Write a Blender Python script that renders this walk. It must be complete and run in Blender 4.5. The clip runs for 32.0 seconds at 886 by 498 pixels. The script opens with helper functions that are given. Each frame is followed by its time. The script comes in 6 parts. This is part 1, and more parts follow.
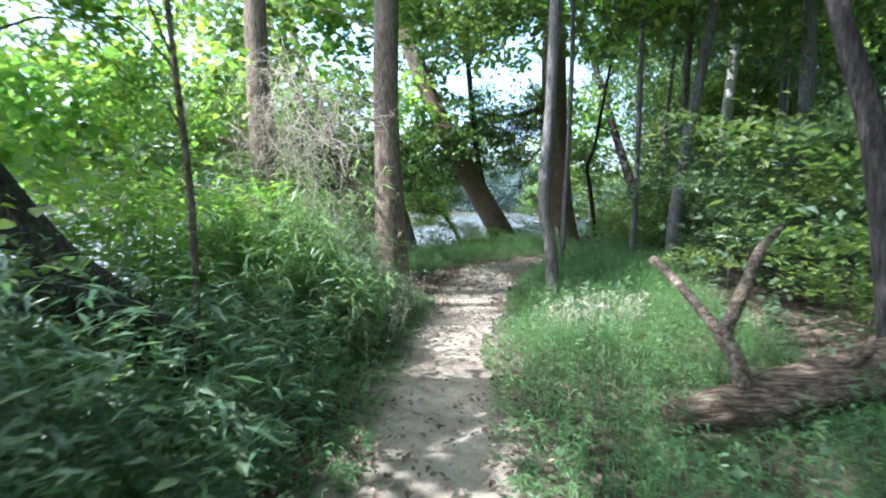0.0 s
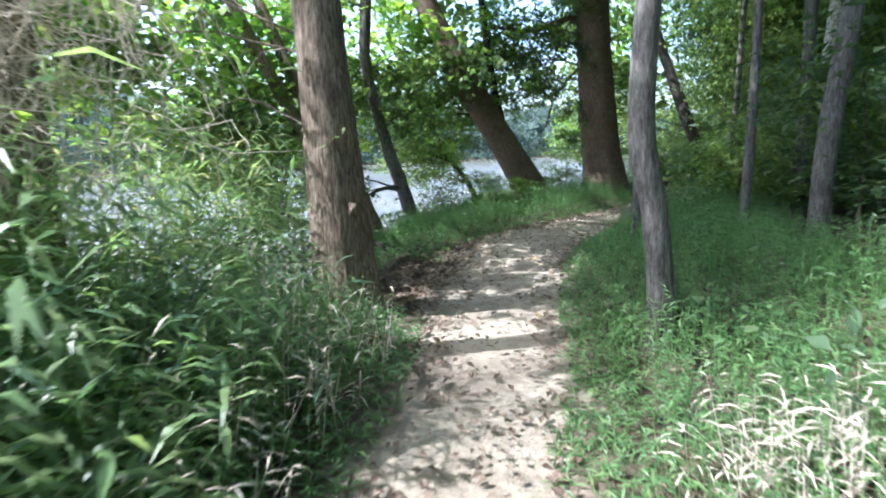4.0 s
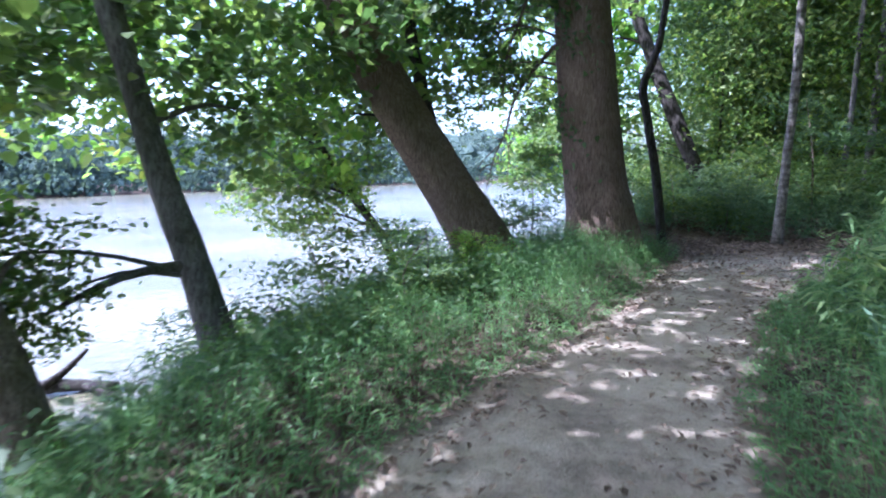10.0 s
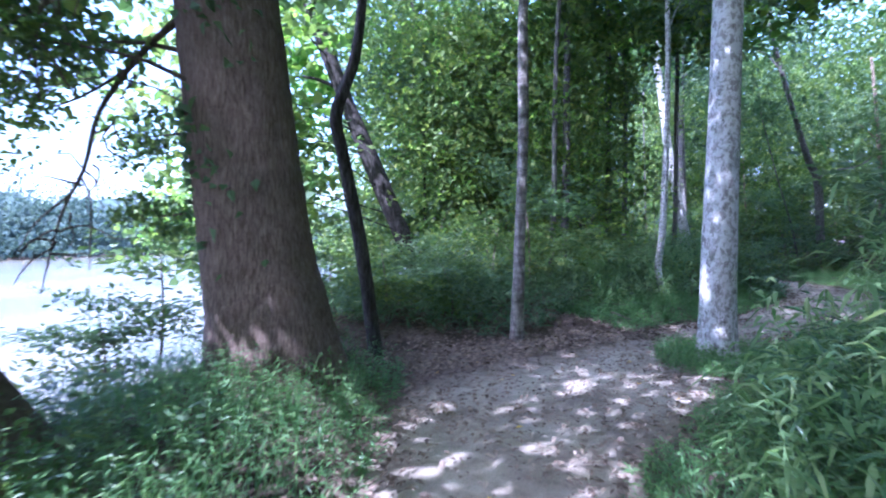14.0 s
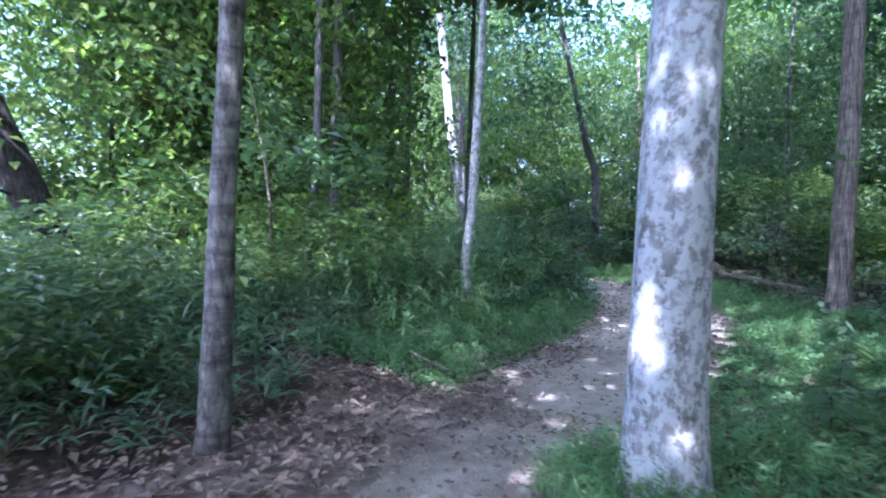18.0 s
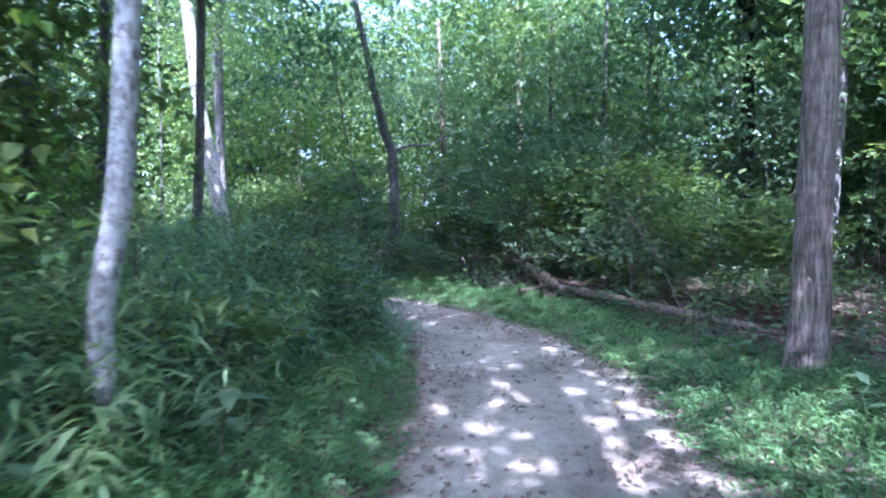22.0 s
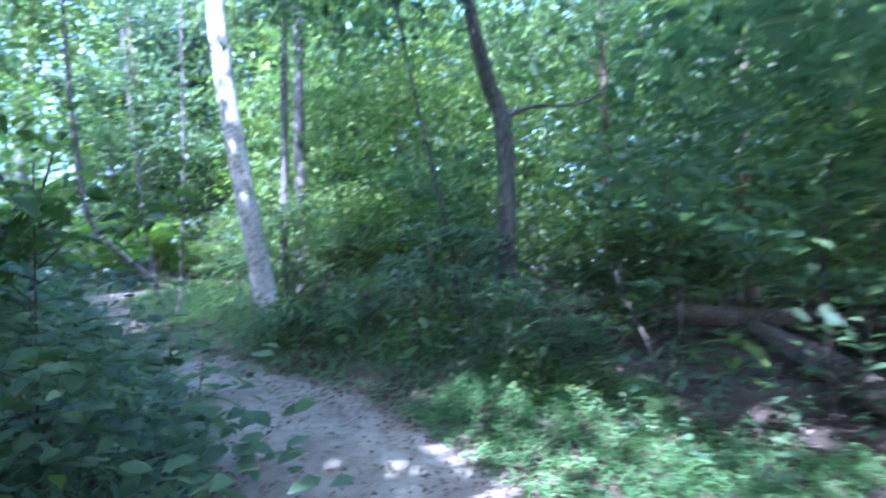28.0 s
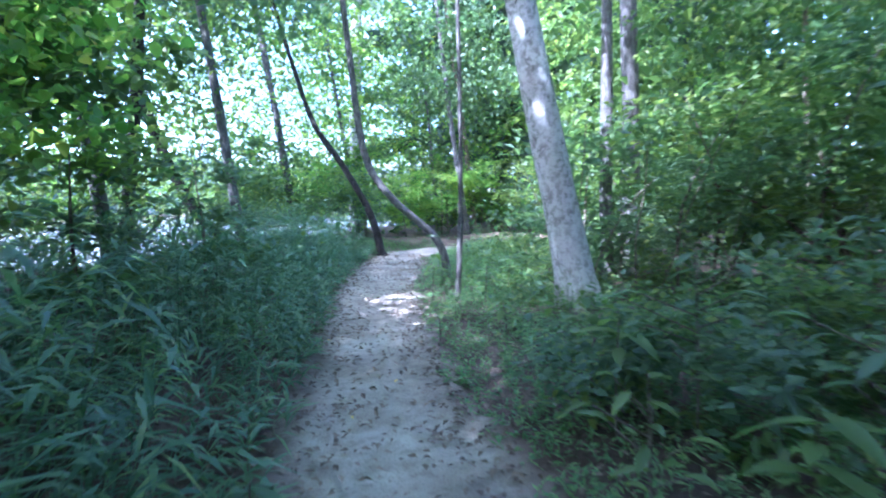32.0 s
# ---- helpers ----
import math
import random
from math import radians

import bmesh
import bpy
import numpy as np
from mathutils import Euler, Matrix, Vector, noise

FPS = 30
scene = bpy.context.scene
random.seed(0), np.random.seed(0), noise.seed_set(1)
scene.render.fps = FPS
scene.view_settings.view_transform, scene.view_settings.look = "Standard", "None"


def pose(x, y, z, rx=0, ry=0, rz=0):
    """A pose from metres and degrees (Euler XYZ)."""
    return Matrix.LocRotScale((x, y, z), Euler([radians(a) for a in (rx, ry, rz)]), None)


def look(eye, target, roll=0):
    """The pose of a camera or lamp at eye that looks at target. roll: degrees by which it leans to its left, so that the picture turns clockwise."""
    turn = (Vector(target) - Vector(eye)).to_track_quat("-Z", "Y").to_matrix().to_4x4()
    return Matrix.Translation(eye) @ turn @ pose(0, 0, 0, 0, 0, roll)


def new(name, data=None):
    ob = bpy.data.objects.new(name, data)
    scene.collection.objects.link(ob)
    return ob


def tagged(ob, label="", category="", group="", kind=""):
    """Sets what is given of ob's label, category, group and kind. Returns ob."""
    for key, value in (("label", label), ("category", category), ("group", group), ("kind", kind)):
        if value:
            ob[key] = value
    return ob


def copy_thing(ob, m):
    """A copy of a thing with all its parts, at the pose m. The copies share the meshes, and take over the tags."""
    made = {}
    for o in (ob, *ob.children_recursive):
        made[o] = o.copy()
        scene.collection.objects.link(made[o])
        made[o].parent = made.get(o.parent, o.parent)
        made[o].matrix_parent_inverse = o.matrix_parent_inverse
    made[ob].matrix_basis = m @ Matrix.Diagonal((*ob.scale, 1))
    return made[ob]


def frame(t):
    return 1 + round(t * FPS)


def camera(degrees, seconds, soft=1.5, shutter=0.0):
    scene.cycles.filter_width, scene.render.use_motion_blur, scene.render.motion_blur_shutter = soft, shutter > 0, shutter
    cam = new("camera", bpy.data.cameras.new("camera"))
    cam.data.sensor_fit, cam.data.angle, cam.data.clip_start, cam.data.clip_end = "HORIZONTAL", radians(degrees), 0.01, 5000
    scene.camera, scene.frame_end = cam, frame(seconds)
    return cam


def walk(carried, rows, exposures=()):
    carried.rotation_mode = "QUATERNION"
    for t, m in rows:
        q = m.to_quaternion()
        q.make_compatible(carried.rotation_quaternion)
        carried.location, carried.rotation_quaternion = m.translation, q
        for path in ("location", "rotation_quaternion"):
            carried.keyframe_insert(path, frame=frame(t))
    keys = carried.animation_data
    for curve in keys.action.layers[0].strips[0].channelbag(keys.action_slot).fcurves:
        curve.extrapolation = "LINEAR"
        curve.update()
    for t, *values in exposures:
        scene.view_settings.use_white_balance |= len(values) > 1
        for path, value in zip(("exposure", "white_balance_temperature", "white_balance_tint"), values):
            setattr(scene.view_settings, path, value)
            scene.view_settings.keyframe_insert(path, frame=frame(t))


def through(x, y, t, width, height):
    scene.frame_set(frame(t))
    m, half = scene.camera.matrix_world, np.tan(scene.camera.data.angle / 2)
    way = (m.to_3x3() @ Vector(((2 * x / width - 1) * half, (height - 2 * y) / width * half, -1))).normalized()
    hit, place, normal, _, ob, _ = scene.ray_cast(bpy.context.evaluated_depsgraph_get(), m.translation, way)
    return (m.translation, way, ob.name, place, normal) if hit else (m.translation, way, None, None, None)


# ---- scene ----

# ---- camera and walk ----
cam = camera(78.0, 32.0, soft=1.9, shutter=0.6)
PATH = [
    (0, (0.019, 0.004, 1.564), (-0.046, 1.996, 1.392), 1.4),
    (0.5, (0.055, 0.571, 1.536), (-0.024, 2.559, 1.329), 0.2),
    (1, (0.031, 1.143, 1.491), (-0.061, 3.121, 1.212), 1.0),
    (1.5, (0.054, 1.769, 1.518), (-0.043, 3.735, 1.164), 0.2),
    (2, (-0.013, 2.341, 1.519), (-0.113, 4.308, 1.171), 0.7),
    (2.5, (-0.053, 2.896, 1.477), (-0.155, 4.867, 1.155), 0.6),
    (4.5, (0.143, 4.87, 1.475), (0.003, 6.828, 1.092), -1.9),
    (5, (0.142, 5.503, 1.499), (0.018, 7.455, 1.085), -1.6),
    (5.5, (0.116, 6.014, 1.483), (0.009, 7.967, 1.064), -1.0),
    (6, (0.151, 6.642, 1.49), (0.056, 8.595, 1.067), -1.4),
    (6.5, (0.177, 7.223, 1.496), (0.078, 9.176, 1.077), -1.3),
    (7, (0.25, 7.813, 1.464), (0.166, 9.769, 1.055), -1.9),
    (7.5, (0.247, 8.378, 1.466), (0.171, 10.334, 1.054), -1.6),
    (8, (0.296, 8.963, 1.484), (0.26, 10.922, 1.085), -1.5),
    (8.5, (0.316, 9.512, 1.482), (0.312, 11.483, 1.143), -1.4),
    (9, (0.296, 10.04, 1.47), (0.351, 12.016, 1.169), -1.0),
    (9.5, (0.358, 10.6, 1.492), (0.431, 12.576, 1.195), -1.1),
    (10, (0.454, 11.108, 1.512), (0.551, 13.087, 1.238), -1.0),
    (10.5, (0.597, 11.653, 1.523), (0.788, 13.63, 1.283), -1.5),
    (11, (0.687, 12.167, 1.538), (0.991, 14.135, 1.352), -1.2),
    (11.5, (0.926, 12.702, 1.539), (1.387, 14.643, 1.398), -1.3),
    (12, (1.12, 13.227, 1.522), (1.711, 15.133, 1.389), -1.3),
    (12.5, (1.443, 13.731, 1.5), (2.201, 15.577, 1.365), -1.1),
    (13, (1.718, 14.278, 1.504), (2.602, 16.068, 1.386), -1.1),
    (13.5, (1.979, 14.737, 1.499), (2.965, 16.475, 1.432), -1.0),
    (14, (2.242, 15.218, 1.524), (3.326, 16.898, 1.488), -0.9),
    (14.5, (2.484, 15.599, 1.506), (3.663, 17.214, 1.501), -0.8),
    (15, (2.791, 15.981, 1.503), (4.103, 17.491, 1.497), -0.7),
    (15.4, (3.035, 16.301, 1.516), (4.413, 17.751, 1.527), -0.7),
    (15.5, (3.129, 16.395, 1.502), (4.537, 17.816, 1.502), -0.3),
    (17.5, (5.066, 18.007, 1.484), (6.713, 19.141, 1.43), 0.5),
    (17.6, (5.169, 18.085, 1.484), (6.817, 19.216, 1.412), 0.1),
    (18, (5.503, 18.385, 1.457), (7.172, 19.484, 1.37), 0.8),
    (18.5, (5.96, 18.765, 1.393), (7.661, 19.815, 1.314), -0.3),
    (19, (6.341, 19.143, 1.442), (8.06, 20.163, 1.363), -0.1),
    (19.5, (6.836, 19.423, 1.494), (8.586, 20.387, 1.407), 0.3),
    (20, (7.361, 19.7, 1.503), (9.152, 20.585, 1.408), 0.3),
    (20.5, (7.987, 19.808, 1.495), (9.842, 20.552, 1.42), 0.2),
    (21, (8.623, 19.95, 1.471), (10.52, 20.579, 1.397), 0.3),
    (21.5, (9.218, 20.008, 1.458), (11.156, 20.499, 1.389), 0.6),
    (22, (9.897, 20.066, 1.45), (11.853, 20.477, 1.375), 0.5),
    (22.5, (10.496, 20.035, 1.46), (12.463, 20.388, 1.381), 0.6),
    (23, (11.12, 20.033, 1.466), (13.098, 20.315, 1.375), 0.7),
    (23.5, (11.751, 20.088, 1.433), (13.726, 20.339, 1.241), 1.0),
    (24, (12.433, 20.112, 1.514), (14.409, 20.336, 1.296), 0.9),
    (24.5, (13.067, 20.165, 1.579), (15.048, 20.397, 1.428), 0.9),
    (26.5, (15.329, 20.503, 1.566), (17.275, 20.956, 1.651), -0.1),
    (27, (15.934, 20.637, 1.617), (17.857, 21.177, 1.732), 0.3),
    (27.5, (16.517, 20.99, 1.526), (18.377, 21.711, 1.674), 0.4),
    (28, (17.041, 21.302, 1.441), (18.777, 22.293, 1.47), 0.6),
    (28.5, (17.557, 21.621, 1.436), (19.086, 22.903, 1.312), -0.0),
    (29, (18.107, 21.991, 1.475), (19.494, 23.423, 1.313), -0.1),
    (29.5, (18.596, 22.358, 1.469), (19.929, 23.84, 1.304), -0.0),
    (30, (19.061, 22.806, 1.448), (20.329, 24.344, 1.279), 0.3),
    (30.5, (19.457, 23.203, 1.446), (20.66, 24.792, 1.277), -0.0),
    (31, (19.742, 23.658, 1.471), (20.817, 25.336, 1.3), 0.1),
    (31.5, (20.056, 24.109, 1.501), (21.058, 25.831, 1.335), -0.2),
    (32, (20.324, 24.654, 1.487), (21.241, 26.424, 1.322), -0.5),
]
EXPOSURE = [(0, 2.45, 5250, 15), (4, 2.4, 5300, 16), (8, 2.65, 5050, 20), (11, 2.7, 4800, 33), (13, 2.95, 4600, 36), (18, 3.3, 4650, 33), (23, 3.6, 4600, 34), (27, 3.7, 4400, 29), (30, 3.9, 4400, 26), (32, 3.8, 4500, 26)]

walk(cam, [(t, look(eye, target, roll)) for t, eye, target, roll in PATH], EXPOSURE)

# ---- world and light ----
SUN_AZ, SUN_EL = math.atan2(-0.222, -0.975), radians(50)
world = bpy.data.worlds.new("sky_world")
scene.world = world
world.use_nodes = True
wn = world.node_tree
sky = wn.nodes.new("ShaderNodeTexSky")
sky.sky_type, sky.sun_disc = "NISHITA", False
sky.sun_elevation, sky.sun_rotation = SUN_EL, math.pi / 2 - SUN_AZ
sky.dust_density, sky.air_density = 4.0, 1.0
wn.links.new(sky.outputs[0], wn.nodes["Background"].inputs[0])
wn.nodes["Background"].inputs[1].default_value = 0.15
sun_data = bpy.data.lights.new("sun", "SUN")
sun_data.energy, sun_data.angle, sun_data.color = 2.5, radians(0.55), (1.0, 0.93, 0.82)
sun = new("sun", sun_data)
toward = Vector((math.cos(SUN_AZ) * math.cos(SUN_EL), math.sin(SUN_AZ) * math.cos(SUN_EL), math.sin(SUN_EL)))
sun.matrix_world = look(toward * 60, (0, 0, 0))

rng = np.random.default_rng(7)


# ---- materials ----
def shader(name):
    m = bpy.data.materials.new(name)
    m.use_nodes = True
    return m, m.node_tree, m.node_tree.nodes, m.node_tree.links, m.node_tree.nodes["Principled BSDF"]


def ramp(nodes, stops):
    r = nodes.new("ShaderNodeValToRGB")
    while len(r.color_ramp.elements) < len(stops):
        r.color_ramp.elements.new(0.5)
    for e, (p, c) in zip(r.color_ramp.elements, stops):
        e.position, e.color = p, (*c, 1)
    return r


def noise_tex(nodes, links, vec, scale, detail=5.0, rough=0.6):
    n = nodes.new("ShaderNodeTexNoise")
    n.inputs["Scale"].default_value, n.inputs["Detail"].default_value = scale, detail
    n.inputs["Roughness"].default_value = rough
    links.new(vec, n.inputs["Vector"])
    return n


def mixer(nodes, links, kind, fac, a, b):
    m = nodes.new("ShaderNodeMixRGB")
    m.blend_type = kind
    for sock, v in zip(m.inputs, (fac, a, b)):
        if isinstance(v, (int, float)):
            sock.default_value = v
        elif isinstance(v, tuple):
            sock.default_value = (*v, 1)
        else:
            links.new(v, sock)
    return m.outputs[0]


def bumped(nodes, links, height, strength, dist, bsdf):
    b = nodes.new("ShaderNodeBump")
    b.inputs["Strength"].default_value, b.inputs["Distance"].default_value = strength, dist
    links.new(height, b.inputs["Height"])
    links.new(b.outputs[0], bsdf.inputs["Normal"])


def place_vec(nodes, links, stretch=(1, 1, 1), kind="Object"):
    t = nodes.new("ShaderNodeTexCoord")
    mp = nodes.new("ShaderNodeMapping")
    mp.inputs["Scale"].default_value = stretch
    links.new(t.outputs[kind], mp.inputs["Vector"])
    return mp.outputs[0]


def ground_like(name, stops, fine_stops, rough=0.95, bump=0.6, big=0.9, fine=22.0):
    m, nt, nodes, links, bsdf = shader(name)
    v = place_vec(nodes, links)
    a = noise_tex(nodes, links, v, big, 6)
    b = noise_tex(nodes, links, v, fine, 8, 0.7)
    c = mixer(nodes, links, "MULTIPLY", 0.75, ramp(nodes, stops).outputs[0], ramp(nodes, fine_stops).outputs[0])
    ra, rb = [n for n in nodes if n.type == "VALTORGB"]
    links.new(a.outputs[0], ra.inputs[0])
    links.new(b.outputs[0], rb.inputs[0])
    links.new(c, bsdf.inputs["Base Color"])
    bsdf.inputs["Roughness"].default_value = rough
    bumped(nodes, links, b.outputs[0], bump, 0.03, bsdf)
    return m


def trail_material():
    """Pale trodden sand that frays into dark soil at its edges."""
    m, nt, nodes, links, bsdf = shader("trodden_sand")
    v = place_vec(nodes, links)
    big, mid, fine = noise_tex(nodes, links, v, 1.1, 5), noise_tex(nodes, links, v, 7.0, 6, 0.65), noise_tex(nodes, links, v, 60.0, 5, 0.7)
    r1 = ramp(nodes, [(0.35, (0.25, 0.213, 0.165)), (0.5, (0.36, 0.316, 0.245)), (0.66, (0.46, 0.41, 0.325))])
    r2 = ramp(nodes, [(0.38, (0.62, 0.6, 0.58)), (0.52, (0.95, 0.95, 0.95)), (0.7, (1, 1, 1))])
    r3 = ramp(nodes, [(0.36, (0.55, 0.53, 0.5)), (0.5, (0.95, 0.95, 0.95))])
    for n, r in ((big, r1), (mid, r2), (fine, r3)):
        links.new(n.outputs[0], r.inputs[0])
    sand = mixer(nodes, links, "MULTIPLY", 0.8, mixer(nodes, links, "MULTIPLY", 0.7, r1.outputs[0], r2.outputs[0]), r3.outputs[0])
    soil = mixer(nodes, links, "MULTIPLY", 0.8, (0.15, 0.115, 0.085), r2.outputs[0])
    at = nodes.new("ShaderNodeAttribute")
    at.attribute_name = "worn"
    mid2 = noise_tex(nodes, links, v, 3.2, 5, 0.65)
    sm = nodes.new("ShaderNodeMath")
    sm.operation = "ADD"
    links.new(at.outputs["Fac"], sm.inputs[0])
    links.new(mid2.outputs[0], sm.inputs[1])
    edge_r = ramp(nodes, [(0.55, (0, 0, 0)), (0.98, (1, 1, 1))])
    half_ = nodes.new("ShaderNodeMath")
    half_.operation = "MULTIPLY"
    half_.inputs[1].default_value = 0.8
    links.new(sm.outputs[0], half_.inputs[0])
    links.new(half_.outputs[0], edge_r.inputs[0])
    links.new(mixer(nodes, links, "MIX", edge_r.outputs[0], soil, sand), bsdf.inputs["Base Color"])
    bsdf.inputs["Roughness"].default_value = 0.95
    bsdf.inputs["Specular IOR Level"].default_value = 0.2
    bumped(nodes, links, mixer(nodes, links, "ADD", 0.5, mid.outputs[0], fine.outputs[0]), 0.8, 0.025, bsdf)
    return m


DIRT = trail_material()
SOIL = ground_like("forest_soil", [(0.38, (0.06, 0.045, 0.03)), (0.52, (0.13, 0.098, 0.068)), (0.66, (0.21, 0.16, 0.115))],
                   [(0.4, (0.3, 0.28, 0.25)), (0.5, (0.8, 0.75, 0.7)), (0.62, (1, 0.95, 0.9))], bump=1.0, fine=30)


def leaf_like(name, stops, through=0.46, rough=0.45, gloss=0.5):
    m, nt, nodes, links, bsdf = shader(name)
    g = nodes.new("ShaderNodeNewGeometry")
    o = nodes.new("ShaderNodeObjectInfo")
    r = ramp(nodes, stops)
    v = place_vec(nodes, links)
    patch = noise_tex(nodes, links, v, 0.7, 2)
    add = nodes.new("ShaderNodeMath")
    add.operation = "MULTIPLY_ADD"
    links.new(g.outputs["Random Per Island"], add.inputs[0])
    add.inputs[1].default_value = 0.62
    sc = nodes.new("ShaderNodeMath")
    sc.operation = "MULTIPLY_ADD"
    links.new(patch.outputs[0], sc.inputs[0])
    sc.inputs[1].default_value = 0.55
    sc2 = nodes.new("ShaderNodeMath")
    sc2.operation = "MULTIPLY_ADD"
    links.new(o.outputs["Random"], sc2.inputs[0])
    sc2.inputs[1].default_value, sc2.inputs[2].default_value = 0.2, -0.16
    links.new(sc2.outputs[0], sc.inputs[2])
    links.new(sc.outputs[0], add.inputs[2])
    links.new(add.outputs[0], r.inputs[0])
    links.new(r.outputs[0], bsdf.inputs["Base Color"])
    bsdf.inputs["Roughness"].default_value = rough
    bsdf.inputs["Specular IOR Level"].default_value = gloss
    tr = nodes.new("ShaderNodeBsdfTranslucent")
    links.new(mixer(nodes, links, "MULTIPLY", 1.0, r.outputs[0], (1.2, 1.3, 0.8)), tr.inputs[0])
    mx = nodes.new("ShaderNodeMixShader")
    mx.inputs[0].default_value = through
    links.new(bsdf.outputs[0], mx.inputs[1])
    links.new(tr.outputs[0], mx.inputs[2])
    links.new(mx.outputs[0], nodes["Material Output"].inputs[0])
    return m


LEAF = leaf_like("broad_leaf", [(0.0, (0.052, 0.10, 0.043)), (0.4, (0.10, 0.167, 0.056)), (0.75, (0.165, 0.228, 0.063)), (1.0, (0.27, 0.30, 0.07))], 0.54)
# Shaded copy of the leaf: bluish forest shade put into the tone.
LEAF_DEEP = leaf_like("shade_toned_leaf", [(0.0, (0.055, 0.10, 0.058)), (0.5, (0.10, 0.165, 0.086)), (1.0, (0.17, 0.235, 0.105))], 0.52)
# Sunlit copy of the leaf: glow of the sun put into a brighter yellow-green.
LEAF_LIGHT = leaf_like("sun_toned_leaf", [(0.0, (0.08, 0.19, 0.045)), (0.45, (0.17, 0.31, 0.06)), (0.85, (0.32, 0.42, 0.075)), (1.0, (0.46, 0.42, 0.09))], 0.6)
GRASS = leaf_like("stilt_grass", [(0.0, (0.065, 0.15, 0.06)), (0.5, (0.122, 0.235, 0.083)), (0.9, (0.205, 0.31, 0.105)), (1.0, (0.38, 0.34, 0.17))], 0.4)
GRASS_DARK = leaf_like("rank_grass", [(0.0, (0.058, 0.122, 0.076)), (0.6, (0.112, 0.2, 0.108)), (0.93, (0.2, 0.275, 0.135)), (1.0, (0.4, 0.34, 0.19))], 0.42)
CANE = leaf_like("cane_leaf", [(0.0, (0.09, 0.175, 0.08)), (0.5, (0.185, 0.295, 0.125)), (0.85, (0.3, 0.38, 0.18)), (1.0, (0.5, 0.44, 0.28))], 0.55, 0.38, 0.5)
DRY = leaf_like("dry_leaf", [(0.0, (0.045, 0.034, 0.026)), (0.4, (0.13, 0.095, 0.07)), (0.8, (0.27, 0.21, 0.16)), (1.0, (0.42, 0.35, 0.28))], 0.1, 0.8, 0.2)
YELLOW = leaf_like("fallen_yellow_leaf", [(0.0, (0.45, 0.3, 0.03)), (0.6, (0.6, 0.42, 0.05)), (1.0, (0.5, 0.2, 0.05))], 0.2)
VINE = leaf_like("dry_vine", [(0.0, (0.36, 0.31, 0.25)), (0.5, (0.52, 0.46, 0.38)), (1.0, (0.66, 0.6, 0.5))], 0.1, 0.9, 0.1)
# Distance haze is painted in: leaf green shifted to a bluish grey.
FAR = leaf_like("haze_tinted_foliage", [(0.0, (0.05, 0.075, 0.07)), (0.5, (0.075, 0.11, 0.095)), (1.0, (0.12, 0.16, 0.11))], 0.3, 0.9, 0.1)


def bark_like(name, dark, mid, light, scale=5.0, stretch=(6, 6, 1.0), blotch=None, bump=0.9, bands=0.0):
    """Bark: stretched grain and ragged furrows; optional pale lichen scales and level bands."""
    m, nt, nodes, links, bsdf = shader(name)
    v2 = place_vec(nodes, links)
    v = place_vec(nodes, links, stretch)
    a = noise_tex(nodes, links, v, scale, 8, 0.68)
    r = ramp(nodes, [(0.36, dark), (0.5, mid), (0.64, light)])
    links.new(a.outputs[0], r.inputs[0])
    col = r.outputs[0]
    # furrows: the seams between long ragged plates
    warp = noise_tex(nodes, links, v, scale * 0.5, 3, 0.6)
    wv_ = mixer(nodes, links, "ADD", 1.0, v, mixer(nodes, links, "MULTIPLY", 1.0, warp.outputs["Color"], (0.9, 0.9, 0.9)))
    seam = nodes.new("ShaderNodeTexVoronoi")
    seam.feature = "DISTANCE_TO_EDGE"
    seam.inputs["Scale"].default_value = scale * 0.62
    links.new(wv_, seam.inputs["Vector"])
    rs = ramp(nodes, [(0.0, (0.5, 0.48, 0.46)), (0.12, (0.94, 0.94, 0.94)), (0.3, (1, 1, 1))])
    links.new(seam.outputs["Distance"], rs.inputs[0])
    col = mixer(nodes, links, "MULTIPLY", 0.75 if not blotch else 0.25, col, rs.outputs[0])
    b = noise_tex(nodes, links, v2, 2.2, 4)
    r2 = ramp(nodes, [(0.35, (0.66, 0.69, 0.64)), (0.6, (1, 1, 1))])
    links.new(b.outputs[0], r2.inputs[0])
    col = mixer(nodes, links, "MULTIPLY", 0.8, col, r2.outputs[0])
    if bands:
        nb = noise_tex(nodes, links, place_vec(nodes, links, (1.2, 1.2, 7)), 1.6, 4, 0.6)
        rb = ramp(nodes, [(0.4, (0.5, 0.48, 0.46)), (0.5, (0.95, 0.95, 0.95)), (0.62, (1.3, 1.28, 1.25))])
        links.new(nb.outputs[0], rb.inputs[0])
        col = mixer(nodes, links, "MULTIPLY", bands, col, rb.outputs[0])
    if blotch:
        n = noise_tex(nodes, links, place_vec(nodes, links, (1, 1, 0.8)), 16.0, 6, 0.72)
        rb = ramp(nodes, [(0.44, (0, 0, 0)), (0.54, (0.85, 0.85, 0.85))])
        links.new(n.outputs[0], rb.inputs[0])
        col = mixer(nodes, links, "MIX", rb.outputs[0], col, blotch)
        n2 = noise_tex(nodes, links, place_vec(nodes, links, (1, 1, 0.9)), 6.0, 6, 0.7)
        rd = ramp(nodes, [(0.57, (0, 0, 0)), (0.66, (0.5, 0.5, 0.5))])
        links.new(n2.outputs[0], rd.inputs[0])
        col = mixer(nodes, links, "MIX", rd.outputs[0], col, mid)
    links.new(col, bsdf.inputs["Base Color"])
    bsdf.inputs["Roughness"].default_value = 0.92
    bsdf.inputs["Specular IOR Level"].default_value = 0.2
    bumped(nodes, links, mixer(nodes, links, "MULTIPLY", 0.7, a.outputs[0], rs.outputs[0]), bump, 0.03, bsdf)
    return m


